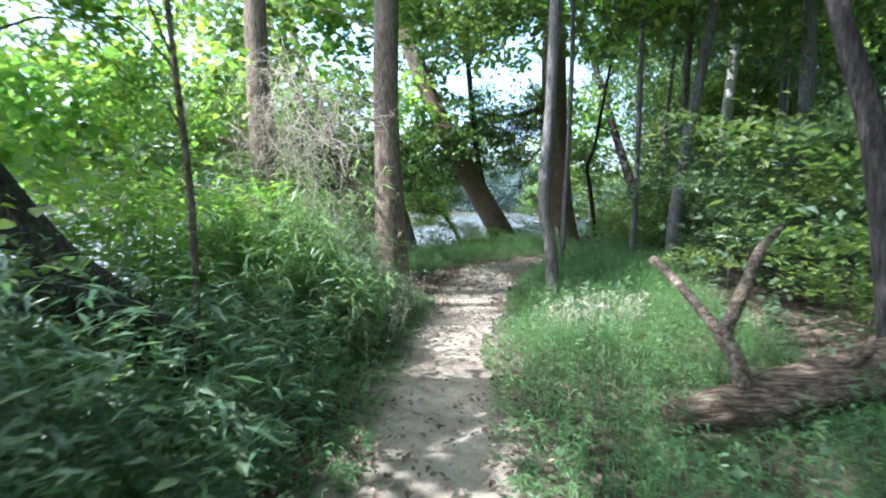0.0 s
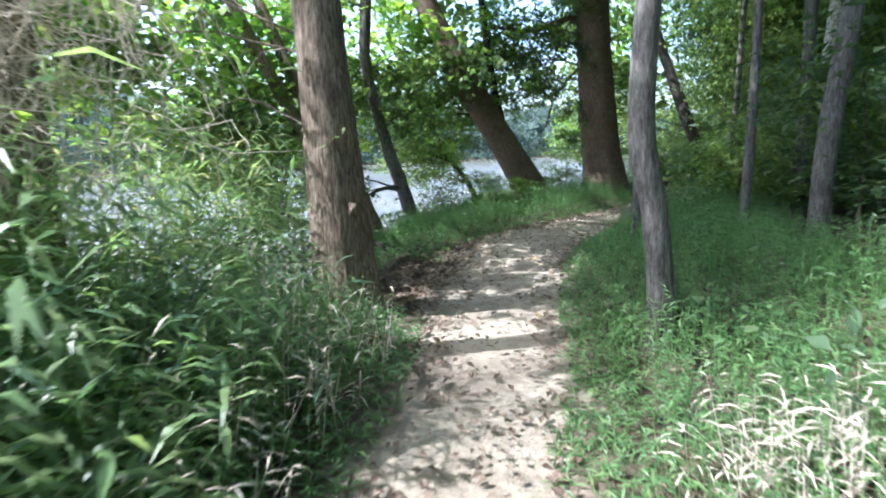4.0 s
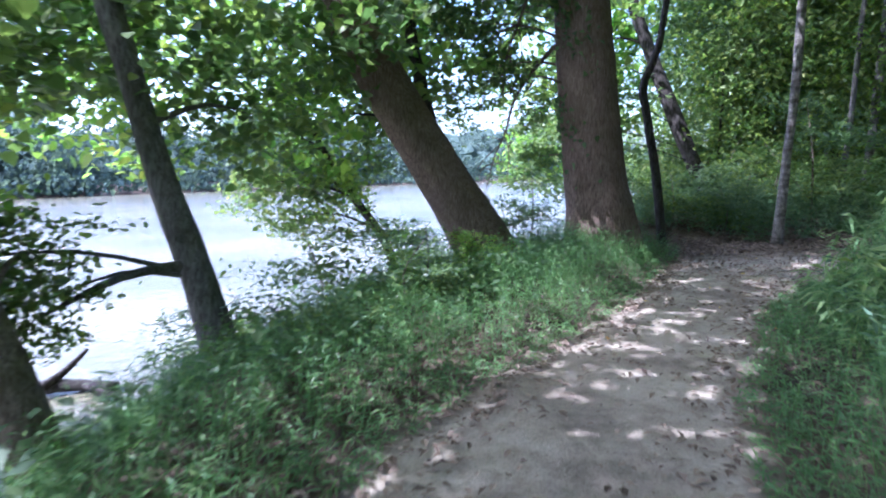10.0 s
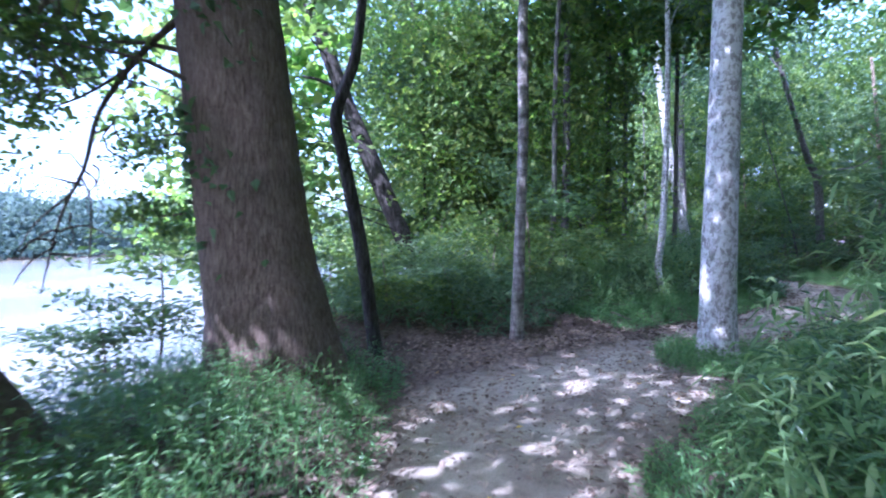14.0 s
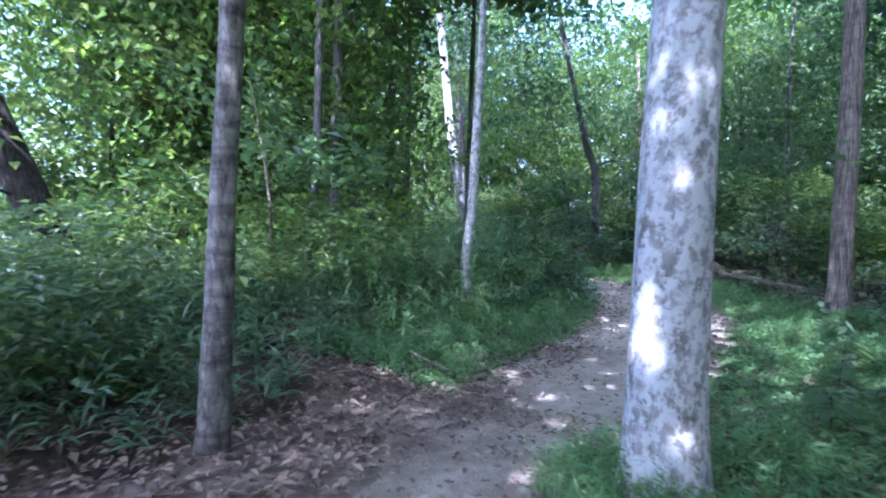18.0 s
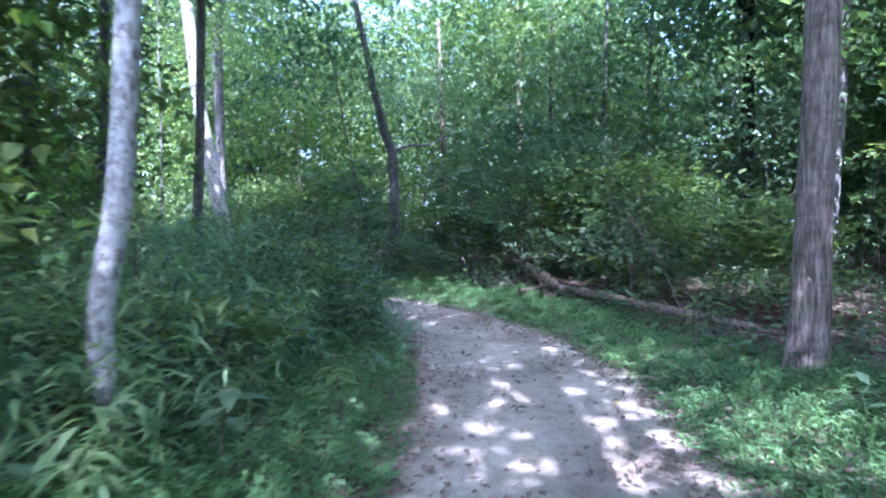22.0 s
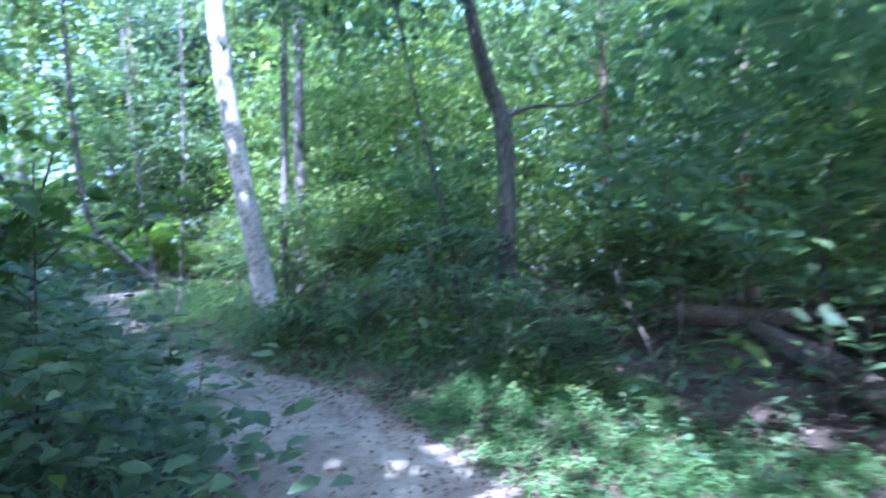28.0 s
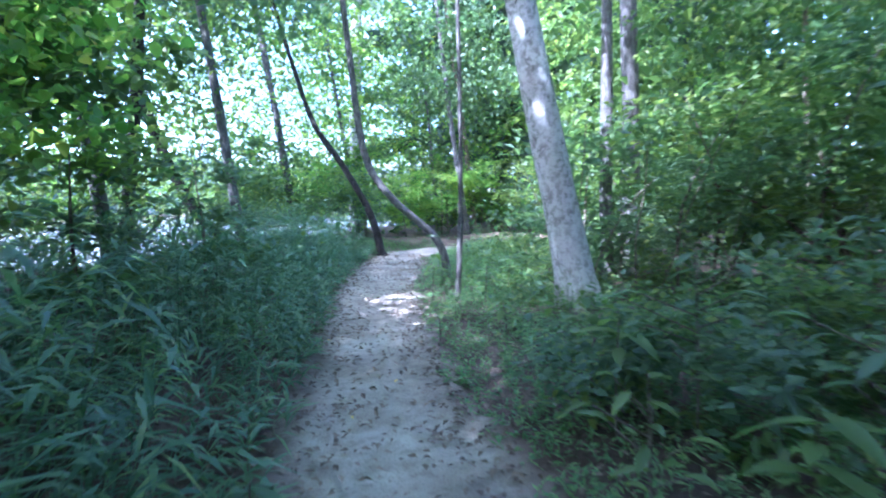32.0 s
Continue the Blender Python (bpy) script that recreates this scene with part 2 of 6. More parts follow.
BARK = bark_like("furrowed_brown_bark", (0.10, 0.076, 0.056), (0.25, 0.20, 0.15), (0.40, 0.33, 0.255), 7.0, (7, 7, 0.9))
BARK_BROWN = bark_like("grey_brown_bark", (0.12, 0.095, 0.075), (0.25, 0.205, 0.168), (0.39, 0.335, 0.28), 6.0, (5, 5, 0.7), None, 0.9, 0.35)
BARK_RED = bark_like("reddish_plated_bark", (0.125, 0.09, 0.07), (0.215, 0.158, 0.124), (0.31, 0.238, 0.19), 8.0, (6, 6, 0.9))
BARK_GREY = bark_like("smooth_grey_bark", (0.085, 0.08, 0.076), (0.165, 0.156, 0.148), (0.25, 0.238, 0.225), 6.5, (5, 5, 1.0), None, 0.7)
BARK_DARK = bark_like("near_black_bark", (0.022, 0.019, 0.017), (0.055, 0.049, 0.044), (0.10, 0.09, 0.08), 5.0, (6, 6, 1))
BARK_LICHEN = bark_like("lichen_blotched_bark", (0.15, 0.142, 0.125), (0.25, 0.242, 0.22), (0.36, 0.352, 0.325), 5.0, (3, 3, 1.0), (0.47, 0.475, 0.45), 0.5)
BARK_MOTTLED = bark_like("mottled_grey_bark", (0.09, 0.084, 0.072), (0.18, 0.172, 0.152), (0.27, 0.26, 0.235), 5.0, (4, 4, 1.0), (0.33, 0.33, 0.31), 0.6, 0.7)
BARK_BANDED = bark_like("pale_banded_bark", (0.11, 0.10, 0.088), (0.20, 0.186, 0.165), (0.29, 0.272, 0.245), 5.0, (3, 3, 1.2), None, 0.6, 0.85)
BARK_PALE = bark_like("pale_sycamore_bark", (0.16, 0.155, 0.14), (0.32, 0.315, 0.295), (0.44, 0.435, 0.41), 4.0, (2, 2, 1), (0.50, 0.495, 0.475), 0.4)
DEADWOOD = bark_like("weathered_dead_wood", (0.07, 0.052, 0.038), (0.20, 0.155, 0.115), (0.36, 0.30, 0.235), 5.0, (5, 5, 5))
LOG_BARK = bark_like("rotten_log_bark", (0.05, 0.035, 0.025), (0.17, 0.125, 0.09), (0.34, 0.27, 0.2), 6.0, (0.9, 5, 5), None, 1.0)
TWIG = bark_like("dry_twig", (0.10, 0.08, 0.06), (0.2, 0.165, 0.13), (0.33, 0.28, 0.23), 8.0, (2, 2, 2))

m, nt, nodes, links, bsdf = shader("river_water")
WATER = m
bsdf.inputs["Base Color"].default_value = (0.16, 0.155, 0.10, 1)
bsdf.inputs["Roughness"].default_value = 0.09
wv = place_vec(nodes, links, (1, 1, 1))
wa = noise_tex(nodes, links, wv, 2.4, 6, 0.62)
wb = noise_tex(nodes, links, wv, 0.12, 3)
wr = ramp(nodes, [(0.4, (0.12, 0.12, 0.08)), (0.6, (0.2, 0.192, 0.13))])
links.new(wb.outputs[0], wr.inputs[0])
links.new(wr.outputs[0], bsdf.inputs["Base Color"])
bumped(nodes, links, wa.outputs[0], 0.6, 0.14, bsdf)


# ---- mesh helpers ----
def mesh_np(name, verts, faces, mat, smooth=False):
    verts = np.asarray(verts, np.float32).reshape(-1, 3)
    faces = np.asarray(faces, np.int32)
    k = faces.shape[1]
    me = bpy.data.meshes.new(name)
    me.vertices.add(len(verts))
    me.vertices.foreach_set("co", verts.ravel())
    me.loops.add(faces.size)
    me.loops.foreach_set("vertex_index", faces.ravel())
    me.polygons.add(len(faces))
    me.polygons.foreach_set("loop_start", np.arange(0, faces.size, k, dtype=np.int32))
    me.polygons.foreach_set("use_smooth", np.full(len(faces), smooth))
    me.update(calc_edges=True)
    me.materials.append(mat)
    return me


def part(name, me, parent, label=""):
    """One mesh object under a thing or under a part."""
    ob = new(name, me)
    ob.parent = parent
    if label:
        ob["label"] = label
    return ob


def leaves(base, along, side, length, width, fold=0.25, droop=0.0):
    """Leaf blades as folded four-cornered sheets: arrays of root, direction, breadth direction, sizes."""
    up = np.cross(side, along)
    mid = base + along * (length * 0.45)[:, None]
    tip = base + along * length[:, None] - up * 0 + np.array([0, 0, -1.0]) * (droop * length)[:, None]
    lift = up * (width * fold)[:, None]
    v = np.stack([base, mid + side * (width / 2)[:, None] + lift, tip, mid - side * (width / 2)[:, None] + lift], 1)
    n = len(base)
    f = np.arange(4 * n).reshape(n, 4)
    return v.reshape(-1, 3), f


def unit(a):
    return a / (np.linalg.norm(a, axis=-1, keepdims=True) + 1e-9)


def random_leaves(pos, size, r, flat=0.5, aspect=0.6, droop=0.25):
    """Leaves at given places, lying more or less flat."""
    n = len(pos)
    ang = r.uniform(0, 2 * np.pi, n)
    along = np.stack([np.cos(ang), np.sin(ang), r.normal(-0.15, 1 - flat, n)], 1)
    along = unit(along)
    side = unit(np.cross(along, unit(np.stack([r.normal(0, 1 - flat, n), r.normal(0, 1 - flat, n), np.ones(n)], 1))))
    length = size * r.uniform(0.6, 1.25, n)
    return leaves(pos - along * (length / 2)[:, None], along, side, length, length * aspect, 0.18, np.full(n, droop))


def oval_leaves(pos, size, r, flat=0.5, aspect=0.6, droop=0.25):
    """Broad leaves with six corners each, folded a little along the midrib."""
    n = len(pos)
    ang = r.uniform(0, 2 * np.pi, n)
    along = unit(np.stack([np.cos(ang), np.sin(ang), r.normal(-0.15, 1 - flat, n)], 1))
    side = unit(np.cross(along, unit(np.stack([r.normal(0, 1 - flat, n), r.normal(0, 1 - flat, n), np.ones(n)], 1))))
    length = size * r.uniform(0.6, 1.25, n)
    base = pos - along * (length / 2)[:, None]
    rise = np.cross(side, along) * (0.1 * length)[:, None]
    down = np.array([0, 0, -droop])
    ring = []
    for u, w in ((0, 0), (0.28, 0.5), (0.68, 0.42), (1, 0), (0.68, -0.42), (0.28, -0.5)):
        ring.append(base + along * (length * u)[:, None] + side * (length * aspect * w)[:, None] + (rise if w else 0) + down * (length * u * u)[:, None])
    return np.stack(ring, 1).reshape(-1, 3), np.arange(6 * n).reshape(n, 6)


def join_np(chunks):
    vs, fs, k = [], [], 0
    for v, f in chunks:
        vs.append(v)
        fs.append(f + k)
        k += len(v)
    return np.concatenate(vs), np.concatenate(fs)


def tube(points, radii, segs=10, rough=0.0, ridges=0, seed=0, flare=0.0, sub=1):
    """A limb swept along points, with uneven bark; returns vertices and quads."""
    pts, rad = np.array(points, float), np.array(radii, float)
    if sub > 1 and len(pts) > 1:
        t0 = np.arange(len(pts))
        t1 = np.linspace(0, len(pts) - 1, (len(pts) - 1) * sub + 1)
        p_ext = np.vstack([2 * pts[0] - pts[1], pts, 2 * pts[-1] - pts[-2]])
        i = np.minimum(t1.astype(int), len(pts) - 2)
        u = (t1 - i)[:, None]
        a, b, c, d = p_ext[i], p_ext[i + 1], p_ext[i + 2], p_ext[i + 3]
        pts = 0.5 * (2 * b + (c - a) * u + (2 * a - 5 * b + 4 * c - d) * u**2 + (3 * b - a - 3 * c + d) * u**3)
        rad = np.interp(t1, t0, rad)
    n = len(pts)
    tang = unit(np.gradient(pts, axis=0))
    ref = np.array([1.0, 0.13, 0.05]) if abs(tang[0][0]) < 0.8 else np.array([0.1, 1.0, 0.05])
    ax = unit(np.cross(tang, ref))
    ay = np.cross(tang, ax)
    th = np.linspace(0, 2 * np.pi, segs, endpoint=False)
    r2 = np.random.default_rng(seed)
    run = np.concatenate([[0], np.cumsum(np.linalg.norm(np.diff(pts, axis=0), axis=1))])
    R = np.repeat(rad[:, None], segs, 1)
    if flare:
        lobes = 1 + 0.35 * np.cos(th * 5 + r2.uniform(0, 6)) + 0.25 * np.cos(th * 3 + r2.uniform(0, 6))
        R = R * (1 + flare * np.exp(-run / (rad[0] * 1.3))[:, None] * lobes[None, :])
    if ridges:
        ph = r2.uniform(0, 6)
        R = R * (1 + rough * np.cos(th[None, :] * ridges + ph + 1.5 * np.sin(run * 2.1)[:, None]))
    if rough:
        R = R * (1 + rough * r2.normal(0, 0.6, R.shape) + rough * 1.5 * np.sin(th[None, :] * 2 + run[:, None] * 1.7 + r2.uniform(0, 6)))
    v = pts[:, None, :] + R[:, :, None] * (np.cos(th)[None, :, None] * ax[:, None, :] + np.sin(th)[None, :, None] * ay[:, None, :])
    i, j = np.meshgrid(np.arange(n - 1), np.arange(segs), indexing="ij")
    a = i * segs + j
    b = i * segs + (j + 1) % segs
    f = np.stack([a, b, b + segs, a + segs], -1).reshape(-1, 4)
    v = v.reshape(-1, 3)
    # closing caps
    k = len(v)
    v = np.vstack([v, pts[:1], pts[-1:]])
    jj = np.arange(segs)
    cap0 = np.stack([np.full(segs, k), (jj + 1) % segs, jj, np.full(segs, k)], -1)
    cap1 = np.stack([np.full(segs, k + 1), (n - 1) * segs + jj, (n - 1) * segs + (jj + 1) % segs, np.full(segs, k + 1)], -1)
    return v, f, cap0[:, :3], cap1[:, :3]


def limb_mesh(name, points, radii, mat, **kw):
    v, f, c0, c1 = tube(points, radii, **kw)
    me = bpy.data.meshes.new(name)
    me.from_pydata(v.tolist(), [], f.tolist() + c0.tolist() + c1.tolist())
    me.polygons.foreach_set("use_smooth", np.ones(len(me.polygons), bool))
    me.materials.append(mat)
    me.update()
    return me


# ---- plan: the trail, the river bank, the ground's height ----
TRAIL = np.array([(-0.2, -9, 0.95), (-0.15, 0, 0.95), (-0.12, 3.3, 0.9), (-0.1, 6.2, 0.9), (0.15, 7.6, 1.1), (0.2, 9.3, 1.3), (0.33, 10.5, 1.5), (0.5, 12.0, 1.8),
                  (1.1, 13.6, 1.8), (1.87, 14.75, 1.5), (2.8, 15.93, 1.3), (3.68, 17.13, 1.3), (4.7, 18.3, 1.7), (6.2, 19.4, 3.0), (7.3, 20.15, 3.5), (9.2, 19.98, 1.8),
                  (12, 20.06, 1.7), (13.7, 20.1, 1.85), (15.1, 20.35, 2.05), (16.35, 20.72, 2.0), (17.92, 21.6, 1.9), (19.08, 22.6, 1.8), (20.05, 23.8, 1.65), (20.76, 24.97, 1.55),
                  (21.22, 26.45, 1.25), (21.75, 28.5, 1.1), (22.5, 30.5, 1.15), (23.6, 33.5, 1.3), (25.4, 37.2, 1.5), (26.6, 39.3, 1.6), (28.4, 40.6, 1.4), (30.5, 41.2, 1.0)])
SHORE = np.array([(-60, -400), (-9, -40), (-5.5, -5), (-4.2, 3), (-3.3, 9), (-2.9, 13), (-2.3, 16.5), (-0.5, 20.5), (2.5, 24), (6, 28.5), (9, 32.5),
                  (14, 37), (19, 42), (23, 48), (36, 62), (90, 115), (500, 420)], float)
WATER_Z = -1.15


def resample(p, step):
    run = np.concatenate([[0], np.cumsum(np.linalg.norm(np.diff(p[:, :2], axis=0), axis=1))])
    t = np.arange(0, run[-1], step)
    # smooth cubic through the points, by repeated averaging of a fine polyline
    q = np.stack([np.interp(t, run, p[:, k]) for k in range(p.shape[1])], 1)
    for _ in range(6):
        q[1:-1] = 0.25 * q[:-2] + 0.5 * q[1:-1] + 0.25 * q[2:]
    return q


TRAIL_FINE = resample(TRAIL, 0.15)


def trail_gap(x, y):
    """Metres outside the trail's edge (negative on it), and the side (+1 the river's)."""
    x, y = np.atleast_1d(x).astype(float), np.atleast_1d(y).astype(float)
    d, s = np.empty(len(x)), np.empty(len(x))
    tan = unit(np.gradient(TRAIL_FINE[:, :2], axis=0))
    for a in range(0, len(x), 8000):
        px, py = x[a:a + 8000, None], y[a:a + 8000, None]
        dist = np.hypot(px - TRAIL_FINE[None, :, 0], py - TRAIL_FINE[None, :, 1]) - TRAIL_FINE[None, :, 2] / 2
        i = dist.argmin(1)
        d[a:a + 8000] = dist[np.arange(len(i)), i]
        s[a:a + 8000] = np.sign(tan[i, 0] * (py[:, 0] - TRAIL_FINE[i, 1]) - tan[i, 1] * (px[:, 0] - TRAIL_FINE[i, 0]))
    return d, s


def shore_gap(x, y):
    """Metres inland of the water's edge (negative over the river)."""
    x, y = np.asarray(x, float).ravel(), np.asarray(y, float).ravel()
    best, sign = np.full(len(x), 1e9), np.ones(len(x))
    for a, b in zip(SHORE[:-1], SHORE[1:]):
        ab = b - a
        t = np.clip(((x - a[0]) * ab[0] + (y - a[1]) * ab[1]) / (ab @ ab), 0, 1)
        d = np.hypot(x - a[0] - t * ab[0], y - a[1] - t * ab[1])
        cr = ab[0] * (y - a[1]) - ab[1] * (x - a[0])
        near = d < best
        best[near], sign[near] = d[near], np.where(cr[near] > 0, -1, 1)
    return best * sign


def wobble(x, y, k=1.0, seed=0.0):
    return (np.sin(x * 1.3 * k + seed) * np.cos(y * 1.1 * k + 2 * seed) + 0.6 * np.sin(x * 2.9 * k + y * 2.3 * k + seed) + 0.4 * np.cos(x * 5.3 * k - y * 4.7 * k))


def height(x, y):
    shape = np.shape(x)
    x, y = np.asarray(x, float).ravel(), np.asarray(y, float).ravel()
    s = shore_gap(x, y)
    t = np.clip((s + 1.2) / 3.0, 0, 1)
    bank = -2.2 + 2.2 * (t * t * (3 - 2 * t)) ** 0.7
    far = np.clip((-s - 92) / 8, 0, 1)
    bank = bank + far * 3.0 + np.clip((-s - 105) / 120, 0, 1) * 14
    g, _ = trail_gap(x, y)
    away = np.clip(g / 1.5, 0, 1)
    rise = 0.22 * np.clip((g - 0.1) / 1.7, 0, 1) * np.clip((s - 1.2) / 1.5, 0, 1) * np.clip((x - 1.0) / 2.0, 0, 1)
    h = bank + rise + away * 0.05 * wobble(x, y) * np.clip(s / 2, 0, 1) + np.clip((g - 3) / 30, 0, 1) * 0.5 * np.clip(s / 8, 0, 1)
    return h.reshape(shape)


def hz(x, y):
    return float(height(np.array([x]), np.array([y]))[0])


# ---- ground, trail and river ----
def spread(lo, hi, step, reach):
    core = np.arange(lo, hi + step / 2, step)
    grow = np.cumsum(step * 1.22 ** np.arange(1, 60))
    grow = grow[grow < reach]
    return np.concatenate([lo - grow[::-1], core, hi + grow])


gx, gy = spread(-6, 30, 0.22, 3500), spread(-3, 46, 0.22, 3500)
GX, GY = np.meshgrid(gx, gy)
GZ = height(GX, GY)
gd, gs = trail_gap(GX.ravel(), GY.ravel())
gd = gd.reshape(GX.shape)
GZ = GZ - 0.045 * np.clip((0.55 - gd) / 0.3, 0, 1)
ny, nx = GX.shape
ii = (np.arange(ny - 1)[:, None] * nx + np.arange(nx - 1)[None, :]).ravel()
ground = new("ground", mesh_np("ground", np.stack([GX, GY, GZ], -1), np.stack([ii, ii + 1, ii + nx + 1, ii + nx], -1), SOIL, True))
tagged(ground, "dark forest soil with leaf litter sloping down to the river", "ground", kind="structure")

across = np.linspace(-1, 1, 15)
tf = TRAIL_FINE
tang = unit(np.gradient(tf[:, :2], axis=0))
norm = np.stack([-tang[:, 1], tang[:, 0]], 1)
edge = 1 + 0.10 * np.sin(np.arange(len(tf)) * 0.55) + 0.07 * np.sin(np.arange(len(tf)) * 1.37 + 1) + 0.05 * rng.normal(0, 1, len(tf))
edge2 = 1 + 0.10 * np.sin(np.arange(len(tf)) * 0.47 + 2) + 0.07 * np.sin(np.arange(len(tf)) * 1.21) + 0.05 * rng.normal(0, 1, len(tf))
half = tf[:, 2] / 2 + 0.28
reach = half[:, None] * np.where(across[None, :] > 0, edge[:, None], edge2[:, None]) * across[None, :]
PX = tf[:, 0, None] + norm[:, 0, None] * reach
PY = tf[:, 1, None] + norm[:, 1, None] * reach
PZ = height(PX, PY) + 0.004 - 0.02 * (1 - across[None, :] ** 2) + 0.006 * wobble(PX, PY, 3.0) - 0.06 * (np.abs(across)[None, :] > 0.97)
np_, na = PX.shape
ii = (np.arange(np_ - 1)[:, None] * na + np.arange(na - 1)[None, :]).ravel()
trail = new("trail", mesh_np("trail", np.stack([PX, PY, PZ], -1), np.stack([ii, ii + na, ii + na + 1, ii + 1], -1), DIRT, True))
worn = trail.data.attributes.new("worn", "FLOAT", "POINT")
tread = np.clip((half[:, None] - np.abs(reach)) / 0.5, 0, 1)
# the back of the clearing is less trodden
tread *= 1 - 0.75 * np.clip((PX - 4.2) / 0.8, 0, 1) * np.clip((9.6 - PX) / 1.2, 0, 1) * np.clip((PY - 19.5 - 0.1 * (PX - 6)) / 0.9, 0, 1)
worn.data.foreach_set("value", tread.astype(np.float32).ravel())
tagged(trail, "trodden pale sandy dirt footpath with scattered leaves", "path", kind="structure")

wx = np.array([-1500, -300, -60, -20, 0, 20, 60, 300, 1500], float)
WX, WY = np.meshgrid(wx, wx)
nw = len(wx)
ii = (np.arange(nw - 1)[:, None] * nw + np.arange(nw - 1)[None, :]).ravel()
river = new("water", mesh_np("water", np.stack([WX, WY, np.full_like(WX, WATER_Z)], -1), np.stack([ii, ii + 1, ii + nw + 1, ii + nw], -1), WATER, True))
tagged(river, "wide muddy green river glittering in the sun", "river", kind="structure")


# ---- foliage meshes that the plants share ----
def crown_mesh(name, n, seed, size, mat, clumps=45, squash=0.75, spread_=0.16, flat=0.55, aspect=0.6, oval=False):
    """An uneven crown of radius about 1: leaf sprays round twig ends, with gaps between them."""
    r = np.random.default_rng(seed)
    c = unit(r.normal(0, 1, (clumps, 3))) * (r.uniform(0.25, 1.0, clumps) ** 0.6)[:, None]
    c *= (1 + 0.25 * r.normal(0, 1, clumps))[:, None]
    c[:, 2] *= squash
    k = r.integers(0, clumps, n)
    w = spread_ * r.uniform(0.6, 1.5, clumps)
    p = c[k] + r.normal(0, 1, (n, 3)) * w[k][:, None] * np.array([1.15, 1.15, 0.5])
    return mesh_np(name, *(oval_leaves if oval else random_leaves)(p, size, r, flat, aspect), mat)


CROWNS = [crown_mesh("crown_leaves", 1350, 11 + i, 0.094, LEAF if i % 2 else LEAF_DEEP, 50, 0.8, 0.2, 0.3, 0.72) for i in range(4)]
CROWNS_LIGHT = [crown_mesh("light_crown_leaves", 1800, 31 + i, 0.083, LEAF_LIGHT if i == 0 else LEAF, 40, 0.8, 0.2, 0.35, 0.72) for i in range(2)]
HUNG = [crown_mesh("hanging_leaves", 850, 91 + i, 0.13, LEAF if i else LEAF_LIGHT, 26, 0.75, 0.2, 0.4, 0.8, True) for i in range(3)]
SPRAYS = [crown_mesh("leaf_spray", 470, 61 + i, 0.145, LEAF_DEEP if i % 2 else LEAF, 20, 0.55, 0.19, 0.5, 0.55) for i in range(4)]


def crown_at(tree, centre, radius, light=False, k=None, pool=None):
    r = random.random
    pool = pool or (CROWNS_LIGHT if light else CROWNS)
    turn = Euler((0.25 * (r() - 0.5), 0.25 * (r() - 0.5), 6.28 * r()))
    sc = Vector((radius * (0.9 + 0.3 * r()), radius * (0.9 + 0.3 * r()), radius * (0.85 + 0.25 * r())))
    ob = part("crown", random.choice(pool) if k is None else pool[k], tree)
    ob.matrix_basis = Matrix.LocRotScale(Vector(centre), turn, sc)


